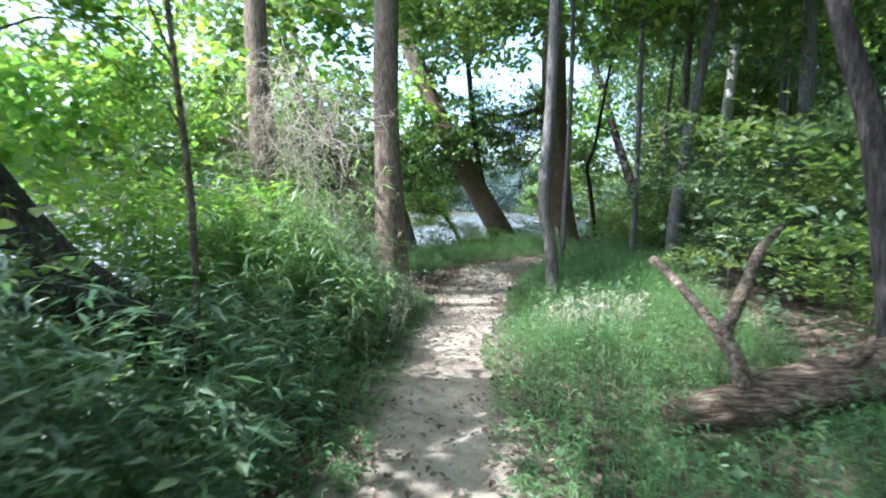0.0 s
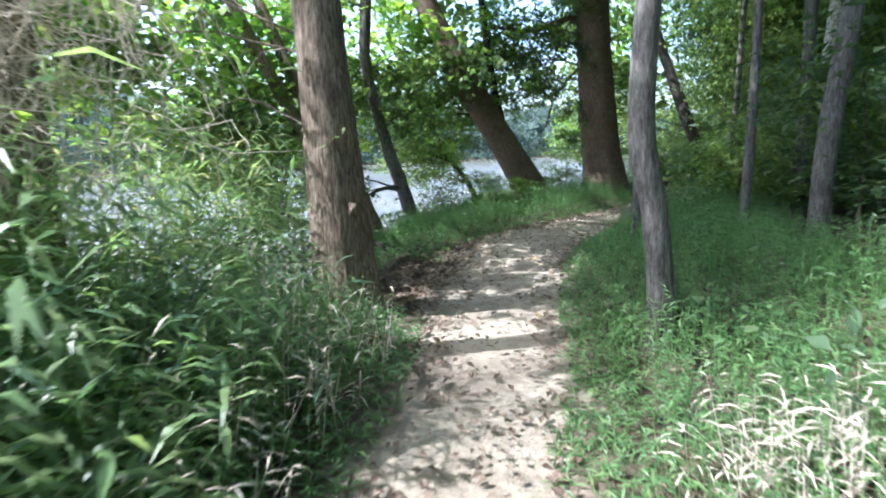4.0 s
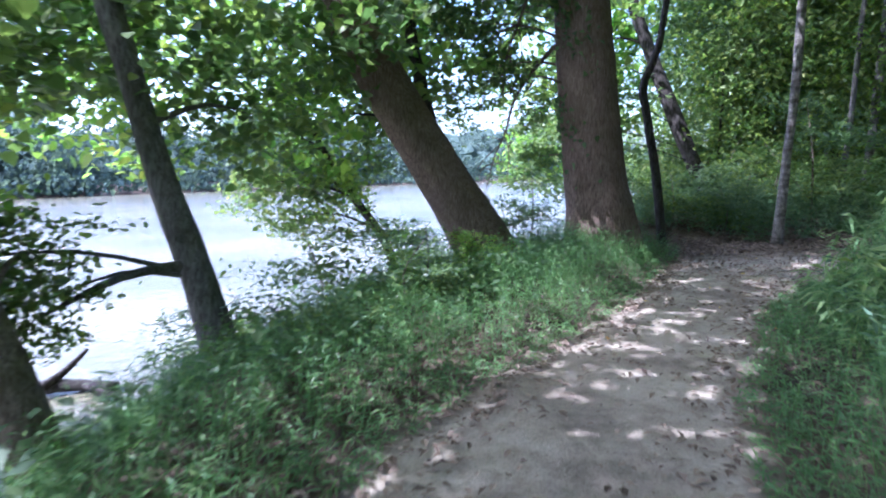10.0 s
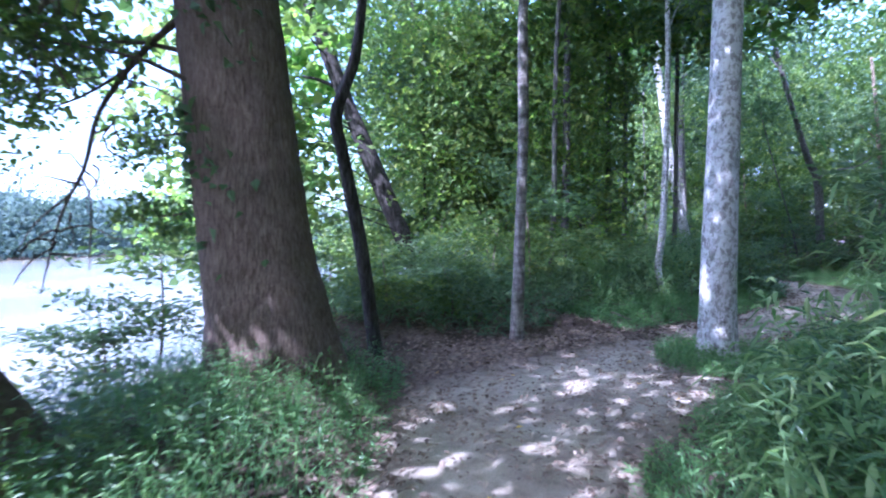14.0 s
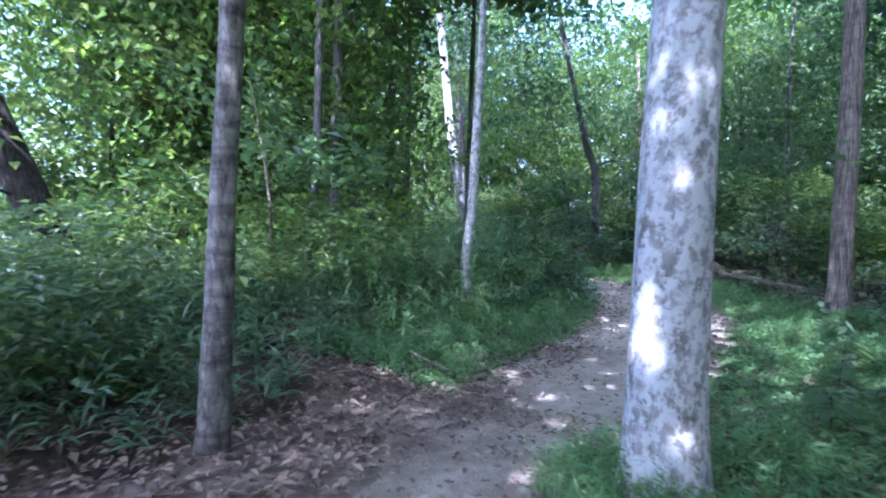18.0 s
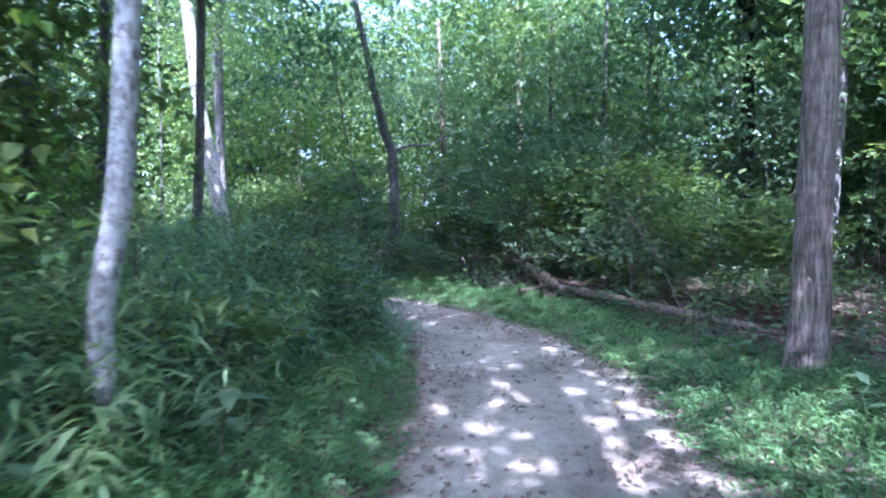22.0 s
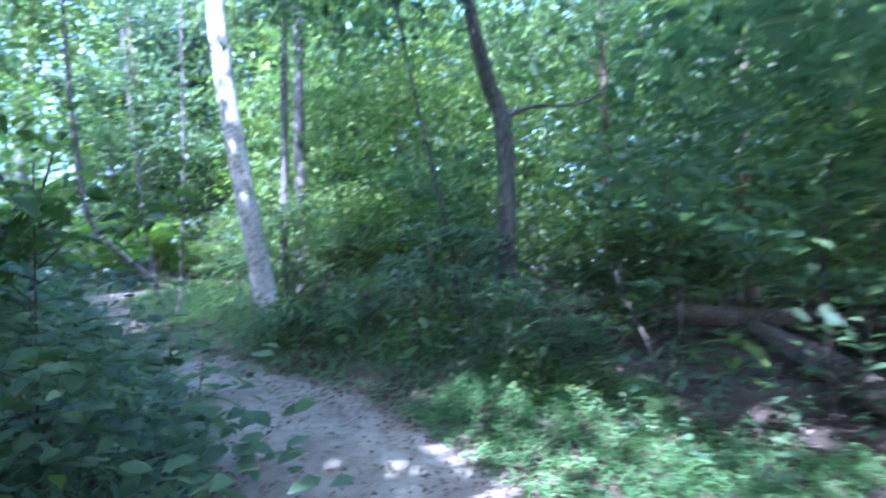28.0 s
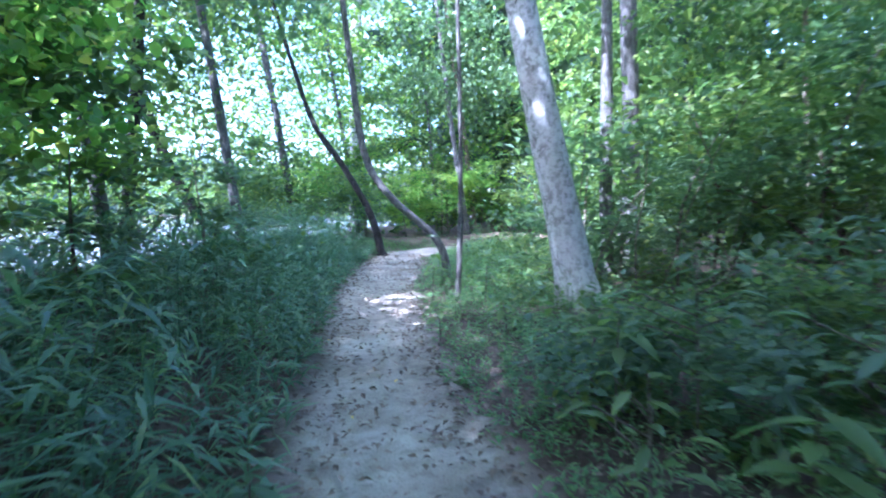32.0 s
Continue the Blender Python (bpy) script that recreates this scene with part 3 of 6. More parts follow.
def tree(label, pts, mat, top=13.0, crowns=3, crown_r=2.6, low=5.5, segs=14, ridges=0, rough=0.03, flare=0.35, light=False, limbs=(), group="", sub=6, name="tree", hung=(), burl=None):
    """A tree from trunk points (x, y, z, radius), carried on upwards to its top, with limbs and leaf crowns."""
    base = Vector((pts[0][0], pts[0][1], hz(pts[0][0], pts[0][1])))
    t = new(name)
    t.location = base
    tagged(t, label, "tree", group)
    P = [(x - base.x, y - base.y, z - base.z, r) for x, y, z, r in pts]
    P[0] = (P[0][0], P[0][1], -0.15, P[0][3])
    P = [P[0], *[p for p in P[1:] if p[2] > 0.15]]
    if len(P) == 1:
        P.append((P[0][0], P[0][1], 2.0, P[0][3] * 0.92))
    a, b = np.array(P[-2]), np.array(P[-1])
    d = (b[:3] - a[:3]) / max(0.2, np.linalg.norm(b[:3] - a[:3]))
    while P[-1][2] < top - 0.5:
        last = np.array(P[-1])
        d = unit(d + np.array([random.uniform(-0.05, 0.05), random.uniform(-0.05, 0.05), 0.10]))
        step = min(2.2, top - last[2] + 0.2)
        q = last[:3] + d * step
        P.append((*q, max(0.02, last[3] * (1 - 0.5 * step / max(3.0, top - last[2] + 3)))))
    stem = part("trunk", limb_mesh("trunk", [p[:3] for p in P], [p[3] for p in P], mat, segs=segs, rough=rough, ridges=ridges, seed=random.randint(0, 9999), flare=flare, sub=sub), t)
    if burl:
        me = bpy.data.meshes.new("burl")
        bm = bmesh.new()
        bmesh.ops.create_icosphere(bm, subdivisions=3, radius=burl[3])
        for w in bm.verts:
            w.co *= 1 + 0.16 * math.sin(w.co.x * 60 + 1) * math.cos(w.co.z * 55) + 0.1 * math.sin(w.co.y * 90 + w.co.z * 80)
            w.co.x *= 0.8
            w.co.z *= 1.25
        bm.to_mesh(me)
        bm.free()
        me.polygons.foreach_set("use_smooth", np.ones(len(me.polygons), bool))
        me.materials.append(mat)
        part("burl", me, stem, "knobbly burl on the bark").location = (burl[0] - base.x, burl[1] - base.y, burl[2] - base.z)
    Q = np.array(P)
    for lp, lr in limbs:
        lp = [(x - base.x, y - base.y, z - base.z) for x, y, z in lp]
        part("limb", limb_mesh("limb", lp, lr, mat, segs=8, rough=0.04, seed=random.randint(0, 9999), sub=4), t)
    # hung: leafy boughs; the highest are unseen ones added to cast shade
    for x, y, z, rr in hung:
        c = np.array([x - base.x, y - base.y, z - base.z])
        crown_at(t, c, rr, light, pool=HUNG[:1] if light else HUNG)
        zz = max(0.8, min(c[2] - 0.3, top - 1))
        s0 = np.array([np.interp(zz, Q[:, 2], Q[:, k]) for k in range(3)])
        r0 = float(np.interp(zz, Q[:, 2], Q[:, 3]))
        long = np.hypot(c[0] - s0[0], c[1] - s0[1]) > 2.4 and c[2] < 6.5
        k = 0.4 if long else 1.0
        bow = (s0 + c) / 2 + [0, 0, 0.15 + 0.3 * long]
        part("limb", limb_mesh("limb", [s0, bow, c], [k * min(r0 * 0.45, 0.02 + 0.02 * rr), k * min(r0 * 0.3, 0.012 + 0.012 * rr), 0.006], mat, segs=6, seed=3, sub=3), t)
    near = trail_gap(base.x, base.y)[0][0] < (8 if base.x > 9 else 5)
    crowns = max(1, round(crowns * (0.6 if near else 1.2))) if crowns else 0
    for i in range(crowns):
        z = low + (top - low) * (i + 0.6) / max(1, crowns)
        at = np.array([np.interp(z, Q[:, 2], Q[:, k]) for k in range(3)])
        ang = random.uniform(0, 6.28)
        off = crown_r * random.uniform(0.25, 0.75)
        c = at + np.array([math.cos(ang) * off, math.sin(ang) * off, 0])
        crown_at(t, c, crown_r * random.uniform(0.85, 1.2), light)
        if off > 0.4:
            r0 = float(np.interp(z - 0.8, Q[:, 2], Q[:, 3]))
            s0 = np.array([np.interp(z - 0.9, Q[:, 2], Q[:, k]) for k in range(3)])
            part("limb", limb_mesh("limb", [s0, (s0 + c) / 2 + [0, 0, 0.2], c], [r0 * 0.5, r0 * 0.35, 0.02], mat, segs=6, seed=i, sub=3), t)
    return t


# ---- the trees along the trail ----
def drooping_twigs(start, end, n, seed, length=0.9):
    """Fine bare twigs hanging from a limb, as further limbs."""
    r = np.random.default_rng(seed)
    out = []
    for i in range(n):
        p = np.array(start) + (np.array(end) - np.array(start)) * r.uniform(0.05, 1)
        d = unit(np.array([r.normal(-0.3, 0.6), r.normal(-0.2, 0.5), r.normal(-0.5, 0.5)]))
        pts = [p]
        for k in range(4):
            d = unit(d + r.normal(0, 0.35, 3) + np.array([0, 0, -0.15]))
            pts.append(pts[-1] + d * length * r.uniform(0.15, 0.4))
        out.append(([tuple(q) for q in pts], [0.012, 0.01, 0.008, 0.006, 0.004]))
    return out


# The boughs above 6 m are added out of view to shade the right verge.
tree("massive trunk with deeply furrowed brown bark beside the trail",
     [(-1.1, 9.2, 0, 0.297), (-1.15, 9.2, 0.6, 0.271), (-1.2, 9.2, 1.5, 0.245), (-1.25, 9.22, 2.4, 0.215), (-1.3, 9.25, 3.4, 0.206)], BARK, 17, 1, 3.0, 7.0, hung=[(-4.2, 10.2, 4.6, 1.2), (-3.6, 12.3, 5.2, 1.4), (-4.5, 10.9, 3.1, 1.2), (-5.4, 9.8, 3.4, 1.4), (-4.1, 9.6, 2.7, 0.9), (-3.4, 10.7, 7.6, 1.8), (-2.0, 11.4, 6.2, 1.4), (-4.6, 13.3, 1.9, 0.9), (-5.4, 12.2, 2.6, 1.1)], segs=56, ridges=23, rough=0.012, flare=0.25, sub=24, burl=(-0.99, 9.0, 0.99, 0.058))
tree("huge straight trunk with reddish plated bark at the river bank",
     [(3.75, 20.7, 0, 0.57), (3.7, 20.7, 0.8, 0.535), (3.62, 20.75, 1.5, 0.515), (3.4, 20.8, 4.0, 0.47)], BARK_RED, 20, 3, 3.2, 8.0, segs=56, ridges=27, rough=0.01, flare=0.3, sub=18,
     limbs=[([(3.4, 20.8, 4.9), (2.6, 20.7, 5.0), (1.7, 20.6, 4.75), (0.4, 20.5, 4.85)], [0.13, 0.10, 0.08, 0.05]),
            ([(2.7, 20.7, 4.98), (2.45, 20.5, 4.5), (2.2, 20.4, 3.9), (1.95, 20.3, 3.2), (1.95, 20.3, 2.6)], [0.035, 0.028, 0.022, 0.014, 0.006]),
            ([(2.2, 20.4, 3.9), (1.8, 20.3, 3.7), (1.4, 20.3, 3.2)], [0.018, 0.012, 0.006]), ([(2.05, 20.35, 3.4), (1.7, 20.2, 3.0), (1.5, 20.2, 2.4)], [0.014, 0.01, 0.005]), ([(3.32, 21.0, 4.0), (2.9, 21.27, 3.61), (2.66, 21.41, 3.33), (2.35, 21.6, 2.83), (2.21, 21.68, 2.27), (2.01, 21.8, 1.82), (1.82, 21.91, 1.04)], [0.05, 0.04, 0.032, 0.026, 0.02, 0.014, 0.006]),
            ([(2.66, 21.41, 3.3), (2.21, 21.7, 2.99), (1.7, 22.03, 2.8)], [0.02, 0.014, 0.006]), ([(2.18, 21.7, 2.21), (2.26, 21.65, 1.93), (2.23, 21.65, 1.27)], [0.013, 0.01, 0.005]), ([(2.12, 21.75, 2.05), (1.8, 21.95, 1.75), (1.6, 22.1, 1.4)], [0.012, 0.008, 0.004]),
            *drooping_twigs((2.7, 21.4, 3.3), (1.9, 21.9, 1.4), 16, 73, 0.5), *drooping_twigs((2.6, 20.7, 5.0), (0.4, 20.5, 4.85), 16, 71), *drooping_twigs((2.4, 20.5, 4.4), (1.95, 20.3, 3.0), 9, 72, 0.6)],
     # the first two are added overhead to shade the clearing
     hung=[(3.0, 18.2, 8.5, 2.3), (5.2, 18.6, 7.6, 1.6), (2.0, 21.9, 3.5, 0.7), (1.4, 22.4, 2.9, 0.6), (1.0, 22.6, 4.2, 0.9), (2.75, 21.5, 2.6, 0.4), (2.8, 21.5, 1.8, 0.4), (1.9, 20.4, 3.1, 0.5), (1.4, 20.3, 3.9, 0.6), (2.3, 21.4, 4.4, 0.8), (1.7, 20.4, 4.7, 0.7), (0.9, 20.5, 4.3, 0.6), (2.5, 20.6, 5.4, 0.8), (0.6, 20.5, 5.3, 0.7)])
# Its first bough is added to keep sun off the clearing.
tree("thick brown trunk leaning far out over the river",
     [(1.66, 19.35, 0, 0.44), (1.42, 19.4, 0.5, 0.41), (0.84, 19.48, 1.5, 0.385), (-0.1, 19.6, 3.1, 0.35), (-1.0, 19.8, 4.8, 0.32)], BARK_RED, 15, 1, 3.0, 6.5, hung=[(-0.2, 18.2, 8.0, 1.7), (0.6, 20.6, 7.6, 1.6), (2.0, 21.6, 8.4, 1.7), (-1.4, 20.4, 7.0, 1.6)], segs=32, ridges=15, rough=0.018, flare=0.2, sub=14)
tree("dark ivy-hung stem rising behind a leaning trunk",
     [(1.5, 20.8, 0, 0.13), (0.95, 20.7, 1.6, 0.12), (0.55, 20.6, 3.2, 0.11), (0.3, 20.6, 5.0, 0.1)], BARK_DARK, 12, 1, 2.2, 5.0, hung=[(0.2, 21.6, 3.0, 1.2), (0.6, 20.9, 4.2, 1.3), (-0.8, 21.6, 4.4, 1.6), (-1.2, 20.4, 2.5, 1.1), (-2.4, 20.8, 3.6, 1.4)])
# The bough at 6.8 m is added overhead to shade the cane across the trail.
tree("slender grey tree bending over the water's edge",
     [(-1.25, 15.95, 0, 0.152), (-1.55, 16.1, 0.7, 0.139), (-1.85, 16.27, 1.5, 0.131), (-2.1, 16.4, 2.4, 0.122), (-2.3, 16.45, 3.4, 0.113), (-2.25, 16.5, 4.6, 0.113)], BARK_GREY, 12, 0, 2.4, 5.2, rough=0.05, hung=[(-2.5, 15.4, 0.55, 0.45), (-3.0, 15.0, 0.95, 0.5), (-1.6, 18.4, 2.3, 0.9), (-0.9, 18.9, 3.5, 1.3), (-2.8, 17.8, 3.1, 1.3), (-2.4, 18.9, 4.5, 1.6), (-3.6, 16.9, 4.8, 1.1), (-3.5, 18.6, 2.5, 1.1), (-0.6, 15.8, 6.8, 1.6)],
     limbs=[([(-1.55, 16.1, 0.75), (-2.0, 15.7, 0.7), (-2.5, 15.4, 0.45)], [0.05, 0.035, 0.015])])
# The bough at 7.3 m is added overhead to shade the path.
tree("brown tree leaning towards the river",
     [(-1.75, 13.55, 0, 0.156), (-2.1, 13.7, 0.5, 0.143), (-2.79, 14.05, 1.5, 0.135), (-3.5, 14.4, 2.6, 0.123), (-4.3, 14.8, 4.0, 0.115)], BARK, 12, 0, 2.2, 6.5, segs=18, ridges=9, rough=0.03, hung=[(-3.5, 13.5, 0.9, 0.55), (-4.4, 14.2, 2.4, 1.1), (-4.8, 15.6, 3.6, 1.5), (-5.2, 13.6, 4.2, 1.6), (-4.0, 12.9, 7.3, 1.5)])
# The bough at 7 m is added overhead to shade the cane on the right.
tree("brown tree leaning towards the river",
     [(-1.65, 14.15, 0, 0.153), (-2.0, 14.3, 0.5, 0.140), (-2.63, 14.63, 1.5, 0.132), (-3.3, 14.9, 2.7, 0.123), (-4.0, 15.2, 4.2, 0.111)], BARK, 13, 0, 2.2, 6.8, segs=18, ridges=9, rough=0.03, hung=[(-3.6, 16.2, 2.6, 1.1), (-4.4, 17.2, 3.8, 1.6), (-2.0, 14.2, 7.0, 1.5), (-3.75, 14.3, 0.55, 0.55), (-4.4, 14.9, 1.2, 0.8), (-3.5, 15.6, 1.8, 0.7), (-2.5, 15.4, 0.95, 0.5), (-2.7, 15.0, 0.4, 0.4), (-3.7, 13.7, 0.3, 0.45), (-4.7, 15.8, 1.9, 0.9), (-5.2, 14.0, 1.0, 0.8)])
tree("grey-barked tree with a slight kink standing in stilt grass",
     [(1.46, 8.3, 0, 0.104), (1.42, 8.3, 0.5, 0.093), (1.36, 8.3, 1.0, 0.089), (1.25, 8.3, 1.5, 0.091), (1.25, 8.32, 2.1, 0.087), (1.3, 8.35, 3.2, 0.083)], BARK_GREY, 12, 3, 2.2, 6.0, segs=28, ridges=5, rough=0.02, flare=0.25)
tree("thin straight grey sapling at the trail edge",
     [(2.15, 11.6, 0, 0.061), (2.17, 11.61, 1.5, 0.056), (2.2, 11.6, 3, 0.052)], BARK_GREY, 9, 2, 1.6, 5.5, segs=12, flare=0.15)
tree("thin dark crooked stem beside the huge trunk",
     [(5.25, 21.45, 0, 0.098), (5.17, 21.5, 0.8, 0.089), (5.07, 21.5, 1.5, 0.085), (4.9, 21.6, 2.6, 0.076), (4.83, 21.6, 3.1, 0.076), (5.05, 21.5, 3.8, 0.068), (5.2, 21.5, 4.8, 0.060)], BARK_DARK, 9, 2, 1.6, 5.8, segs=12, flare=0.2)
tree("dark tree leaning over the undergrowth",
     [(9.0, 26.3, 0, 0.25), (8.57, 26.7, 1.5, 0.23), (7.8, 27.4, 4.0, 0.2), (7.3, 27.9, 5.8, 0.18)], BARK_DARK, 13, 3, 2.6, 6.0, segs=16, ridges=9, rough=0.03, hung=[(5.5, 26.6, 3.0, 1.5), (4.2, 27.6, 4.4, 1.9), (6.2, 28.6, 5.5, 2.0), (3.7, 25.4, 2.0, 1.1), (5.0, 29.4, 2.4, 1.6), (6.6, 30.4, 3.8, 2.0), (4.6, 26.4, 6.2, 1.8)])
# Both high boughs are added to block sun from the later trail.
tree("straight slim grey-brown trunk beside the clearing",
     [(7.58, 21.5, 0, 0.098), (7.6, 21.42, 1.5, 0.083), (7.66, 21.38, 3.0, 0.076), (7.68, 21.36, 5.0, 0.072)], BARK_BANDED, 12, 3, 2.0, 6.0, hung=[(9.4, 20.9, 9.5, 2.3), (10.6, 22.4, 9.8, 2.3)], segs=16, rough=0.04, flare=0.3)
# The high bough is added to darken the woods behind.
tree("pale tree blotched with lichen in the fork of the trail",
     [(8.6, 18.98, 0, 0.225), (8.62, 18.98, 0.5, 0.207), (8.65, 18.97, 1.5, 0.193), (8.7, 18.93, 3.0, 0.179), (8.78, 18.88, 5, 0.166)], BARK_LICHEN, 15, 4, 2.6, 7.0, hung=[(11.2, 16.8, 8.6, 1.8)], segs=36, ridges=5, rough=0.014, flare=0.35, sub=14)
tree("thin wavy sapling with pale lichened bark",
     [(12.66, 22.55, 0, 0.085), (12.54, 22.58, 0.55, 0.075), (12.52, 22.6, 0.95, 0.075), (12.64, 22.58, 1.6, 0.072), (12.7, 22.56, 2.6, 0.068), (12.74, 22.52, 3.8, 0.06)], BARK_LICHEN, 8, 2, 1.5, 4.5, segs=14, flare=0.2)
# High boughs added as sun blockers for the fallen trunk and the woods.
tree("straight brown trunk with peeling furrowed bark beside the trail",
     [(15.15, 17.95, 0, 0.165), (15.15, 17.93, 0.6, 0.149), (15.16, 17.92, 1.5, 0.142), (15.16, 17.9, 3.0, 0.132)], BARK_BROWN, 15, 4, 2.6, 7.0, hung=[(18.8, 20.2, 9.2, 1.9), (20.4, 19.6, 8.2, 1.6), (13.4, 16.2, 8.2, 1.6)], segs=32, ridges=15, rough=0.02, flare=0.3, sub=14)
tree("tall pale sycamore leaning slightly with smooth white bark",
     [(24.9, 29.75, 0, 0.25), (24.64, 29.9, 1.5, 0.205), (24.35, 30.1, 3.2, 0.19), (24.1, 30.3, 5.0, 0.175)], BARK_PALE, 16, 3, 2.6, 8.5, segs=24, rough=0.015, flare=0.4)
tree("dark forked forest tree behind leafy saplings",
     [(24.85, 24.6, 0, 0.17), (24.8, 24.6, 1.5, 0.145), (24.75, 24.65, 3.4, 0.132), (24.5, 24.85, 4.2, 0.118), (24.2, 25.1, 5.6, 0.09)], BARK_GREY, 12, 3, 2.4, 6.5, segs=16,
     limbs=[([(24.75, 24.65, 3.6), (25.1, 24.3, 3.8), (25.9, 23.7, 4.0), (26.7, 23.3, 4.7)], [0.05, 0.035, 0.025, 0.012])])
tree("thin dark stem curving away from its neighbour",
     [(24.6, 25.2, 0, 0.04), (24.3, 25.3, 1.6, 0.034), (23.9, 25.45, 2.9, 0.028), (23.6, 25.6, 4.0, 0.022)], BARK_GREY, 6, 1, 1.4, 4.8, segs=8)
tree("grey twin trunk deep in the shade", [(23.3, 14.6, 0, 0.231), (23.4, 14.6, 1.5, 0.210), (23.4, 14.6, 4, 0.196)], BARK_GREY, 16, 3, 2.8, 7, segs=20, rough=0.03)
tree("grey twin trunk deep in the shade", [(22.3, 14.8, 0, 0.24), (22.24, 14.82, 1.5, 0.22), (22.1, 14.8, 4, 0.2)], BARK_GREY, 15, 3, 2.6, 7, segs=20, rough=0.03)
tree("dark straight trunk in the shaded woods", [(26.6, 14.9, 0, 0.2), (26.58, 14.93, 1.5, 0.18)], BARK_DARK, 14, 3, 2.6, 6.5)
tree("dark tree leaning over the trail's bend",
     [(26.1, 39.6, 0, 0.12), (25.8, 39.8, 1.2, 0.105), (25.1, 40.1, 2.6, 0.09), (24.4, 40.5, 3.8, 0.075), (23.9, 40.8, 5.5, 0.06)], BARK_DARK, 9, 2, 2.0, 5)
tree("tall pale trunk beyond the bend", [(28.2, 48.2, 0, 0.32), (28.2, 48.2, 3, 0.28), (28.3, 48.2, 7, 0.26)], BARK_PALE, 17, 3, 3.0, 9)
tree("thin dark pole of a sapling at the trail edge", [(24.2, 31.7, 0, 0.045), (24.29, 31.73, 1.5, 0.036), (24.25, 31.7, 4, 0.03)], BARK_GREY, 8, 1, 1.4, 6)
tree("pale sapling bent in a curve over the trail",
     [(25.1, 33.6, 0, 0.08), (24.9, 33.7, 0.8, 0.075), (24.2, 34.2, 1.6, 0.07), (23.8, 34.5, 2.4, 0.065), (23.6, 34.6, 4, 0.06)], BARK_GREY, 8, 2, 1.6, 4.6)
tree("slim trunk behind the pale sycamore", [(26.8, 31.3, 0, 0.12), (26.73, 31.3, 1.5, 0.1), (26.7, 31.3, 4, 0.09)], BARK_GREY, 11, 2, 2.0, 6)
tree("slim trunk behind the pale sycamore", [(28.6, 32.6, 0, 0.2), (28.6, 32.6, 3, 0.17)], BARK_GREY, 13, 2, 2.2, 6)
tree("dark leaning tree between the trail and the river",
     [(22.4, 41.2, 0, 0.168), (21.18, 41.83, 1.5, 0.154), (20.2, 42.3, 4, 0.140), (19.9, 42.5, 6.5, 0.126)], BARK_DARK, 13, 3, 2.6, 6)
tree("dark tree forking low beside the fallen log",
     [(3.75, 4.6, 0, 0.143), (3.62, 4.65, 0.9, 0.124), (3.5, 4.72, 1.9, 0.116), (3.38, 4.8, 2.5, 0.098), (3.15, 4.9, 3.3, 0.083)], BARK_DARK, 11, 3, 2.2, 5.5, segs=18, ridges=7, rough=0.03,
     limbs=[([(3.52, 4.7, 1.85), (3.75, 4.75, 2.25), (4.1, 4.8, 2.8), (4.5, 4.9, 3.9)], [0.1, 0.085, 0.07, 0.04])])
# Added out of view: its crowns block the sun from the first metres.
tree("unseen bank tree added to shade the start of the trail", [(-3.6, -1.6, 0, 0.2), (-3.8, -1.6, 3, 0.18)], BARK, 11, 3, 2.6, 4.6, hung=[(-3.4, -3.2, 4.0, 1.7), (-6.4, -0.4, 5.6, 1.9), (-7.4, 1.4, 6.6, 1.9), (-5.6, 0.6, 4.2, 1.5), (-3.6, 1.6, 8.2, 2.0), (-2.4, 1.2, 6.8, 1.7), (-1.6, 0.6, 5.6, 1.2), (-1.0, 3.4, 7.0, 1.3), (-7.3, 2.8, 6.2, 1.6), (-1.0, -0.6, 6.2, 1.7), (0.8, 0.6, 6.8, 1.7), (2.4, 2.0, 7.4, 1.6)])
# The two boughs at 8 m are added overhead to shade the grass opposite.
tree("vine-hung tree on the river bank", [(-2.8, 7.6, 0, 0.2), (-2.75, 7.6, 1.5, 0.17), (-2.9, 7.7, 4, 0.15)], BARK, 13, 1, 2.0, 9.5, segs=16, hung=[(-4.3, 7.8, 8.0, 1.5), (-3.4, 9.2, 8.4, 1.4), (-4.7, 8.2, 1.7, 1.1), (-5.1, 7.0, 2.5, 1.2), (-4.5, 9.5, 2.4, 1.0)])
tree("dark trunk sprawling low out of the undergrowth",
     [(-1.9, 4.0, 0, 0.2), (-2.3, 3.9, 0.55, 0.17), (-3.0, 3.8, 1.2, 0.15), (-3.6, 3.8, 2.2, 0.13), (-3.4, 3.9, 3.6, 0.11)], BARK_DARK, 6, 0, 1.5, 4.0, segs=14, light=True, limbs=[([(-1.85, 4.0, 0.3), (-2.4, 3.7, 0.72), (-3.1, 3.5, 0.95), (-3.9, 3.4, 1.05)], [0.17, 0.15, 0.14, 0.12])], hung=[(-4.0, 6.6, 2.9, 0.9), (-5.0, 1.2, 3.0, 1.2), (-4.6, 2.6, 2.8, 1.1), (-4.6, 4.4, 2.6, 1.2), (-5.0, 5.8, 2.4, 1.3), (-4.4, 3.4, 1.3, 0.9)])
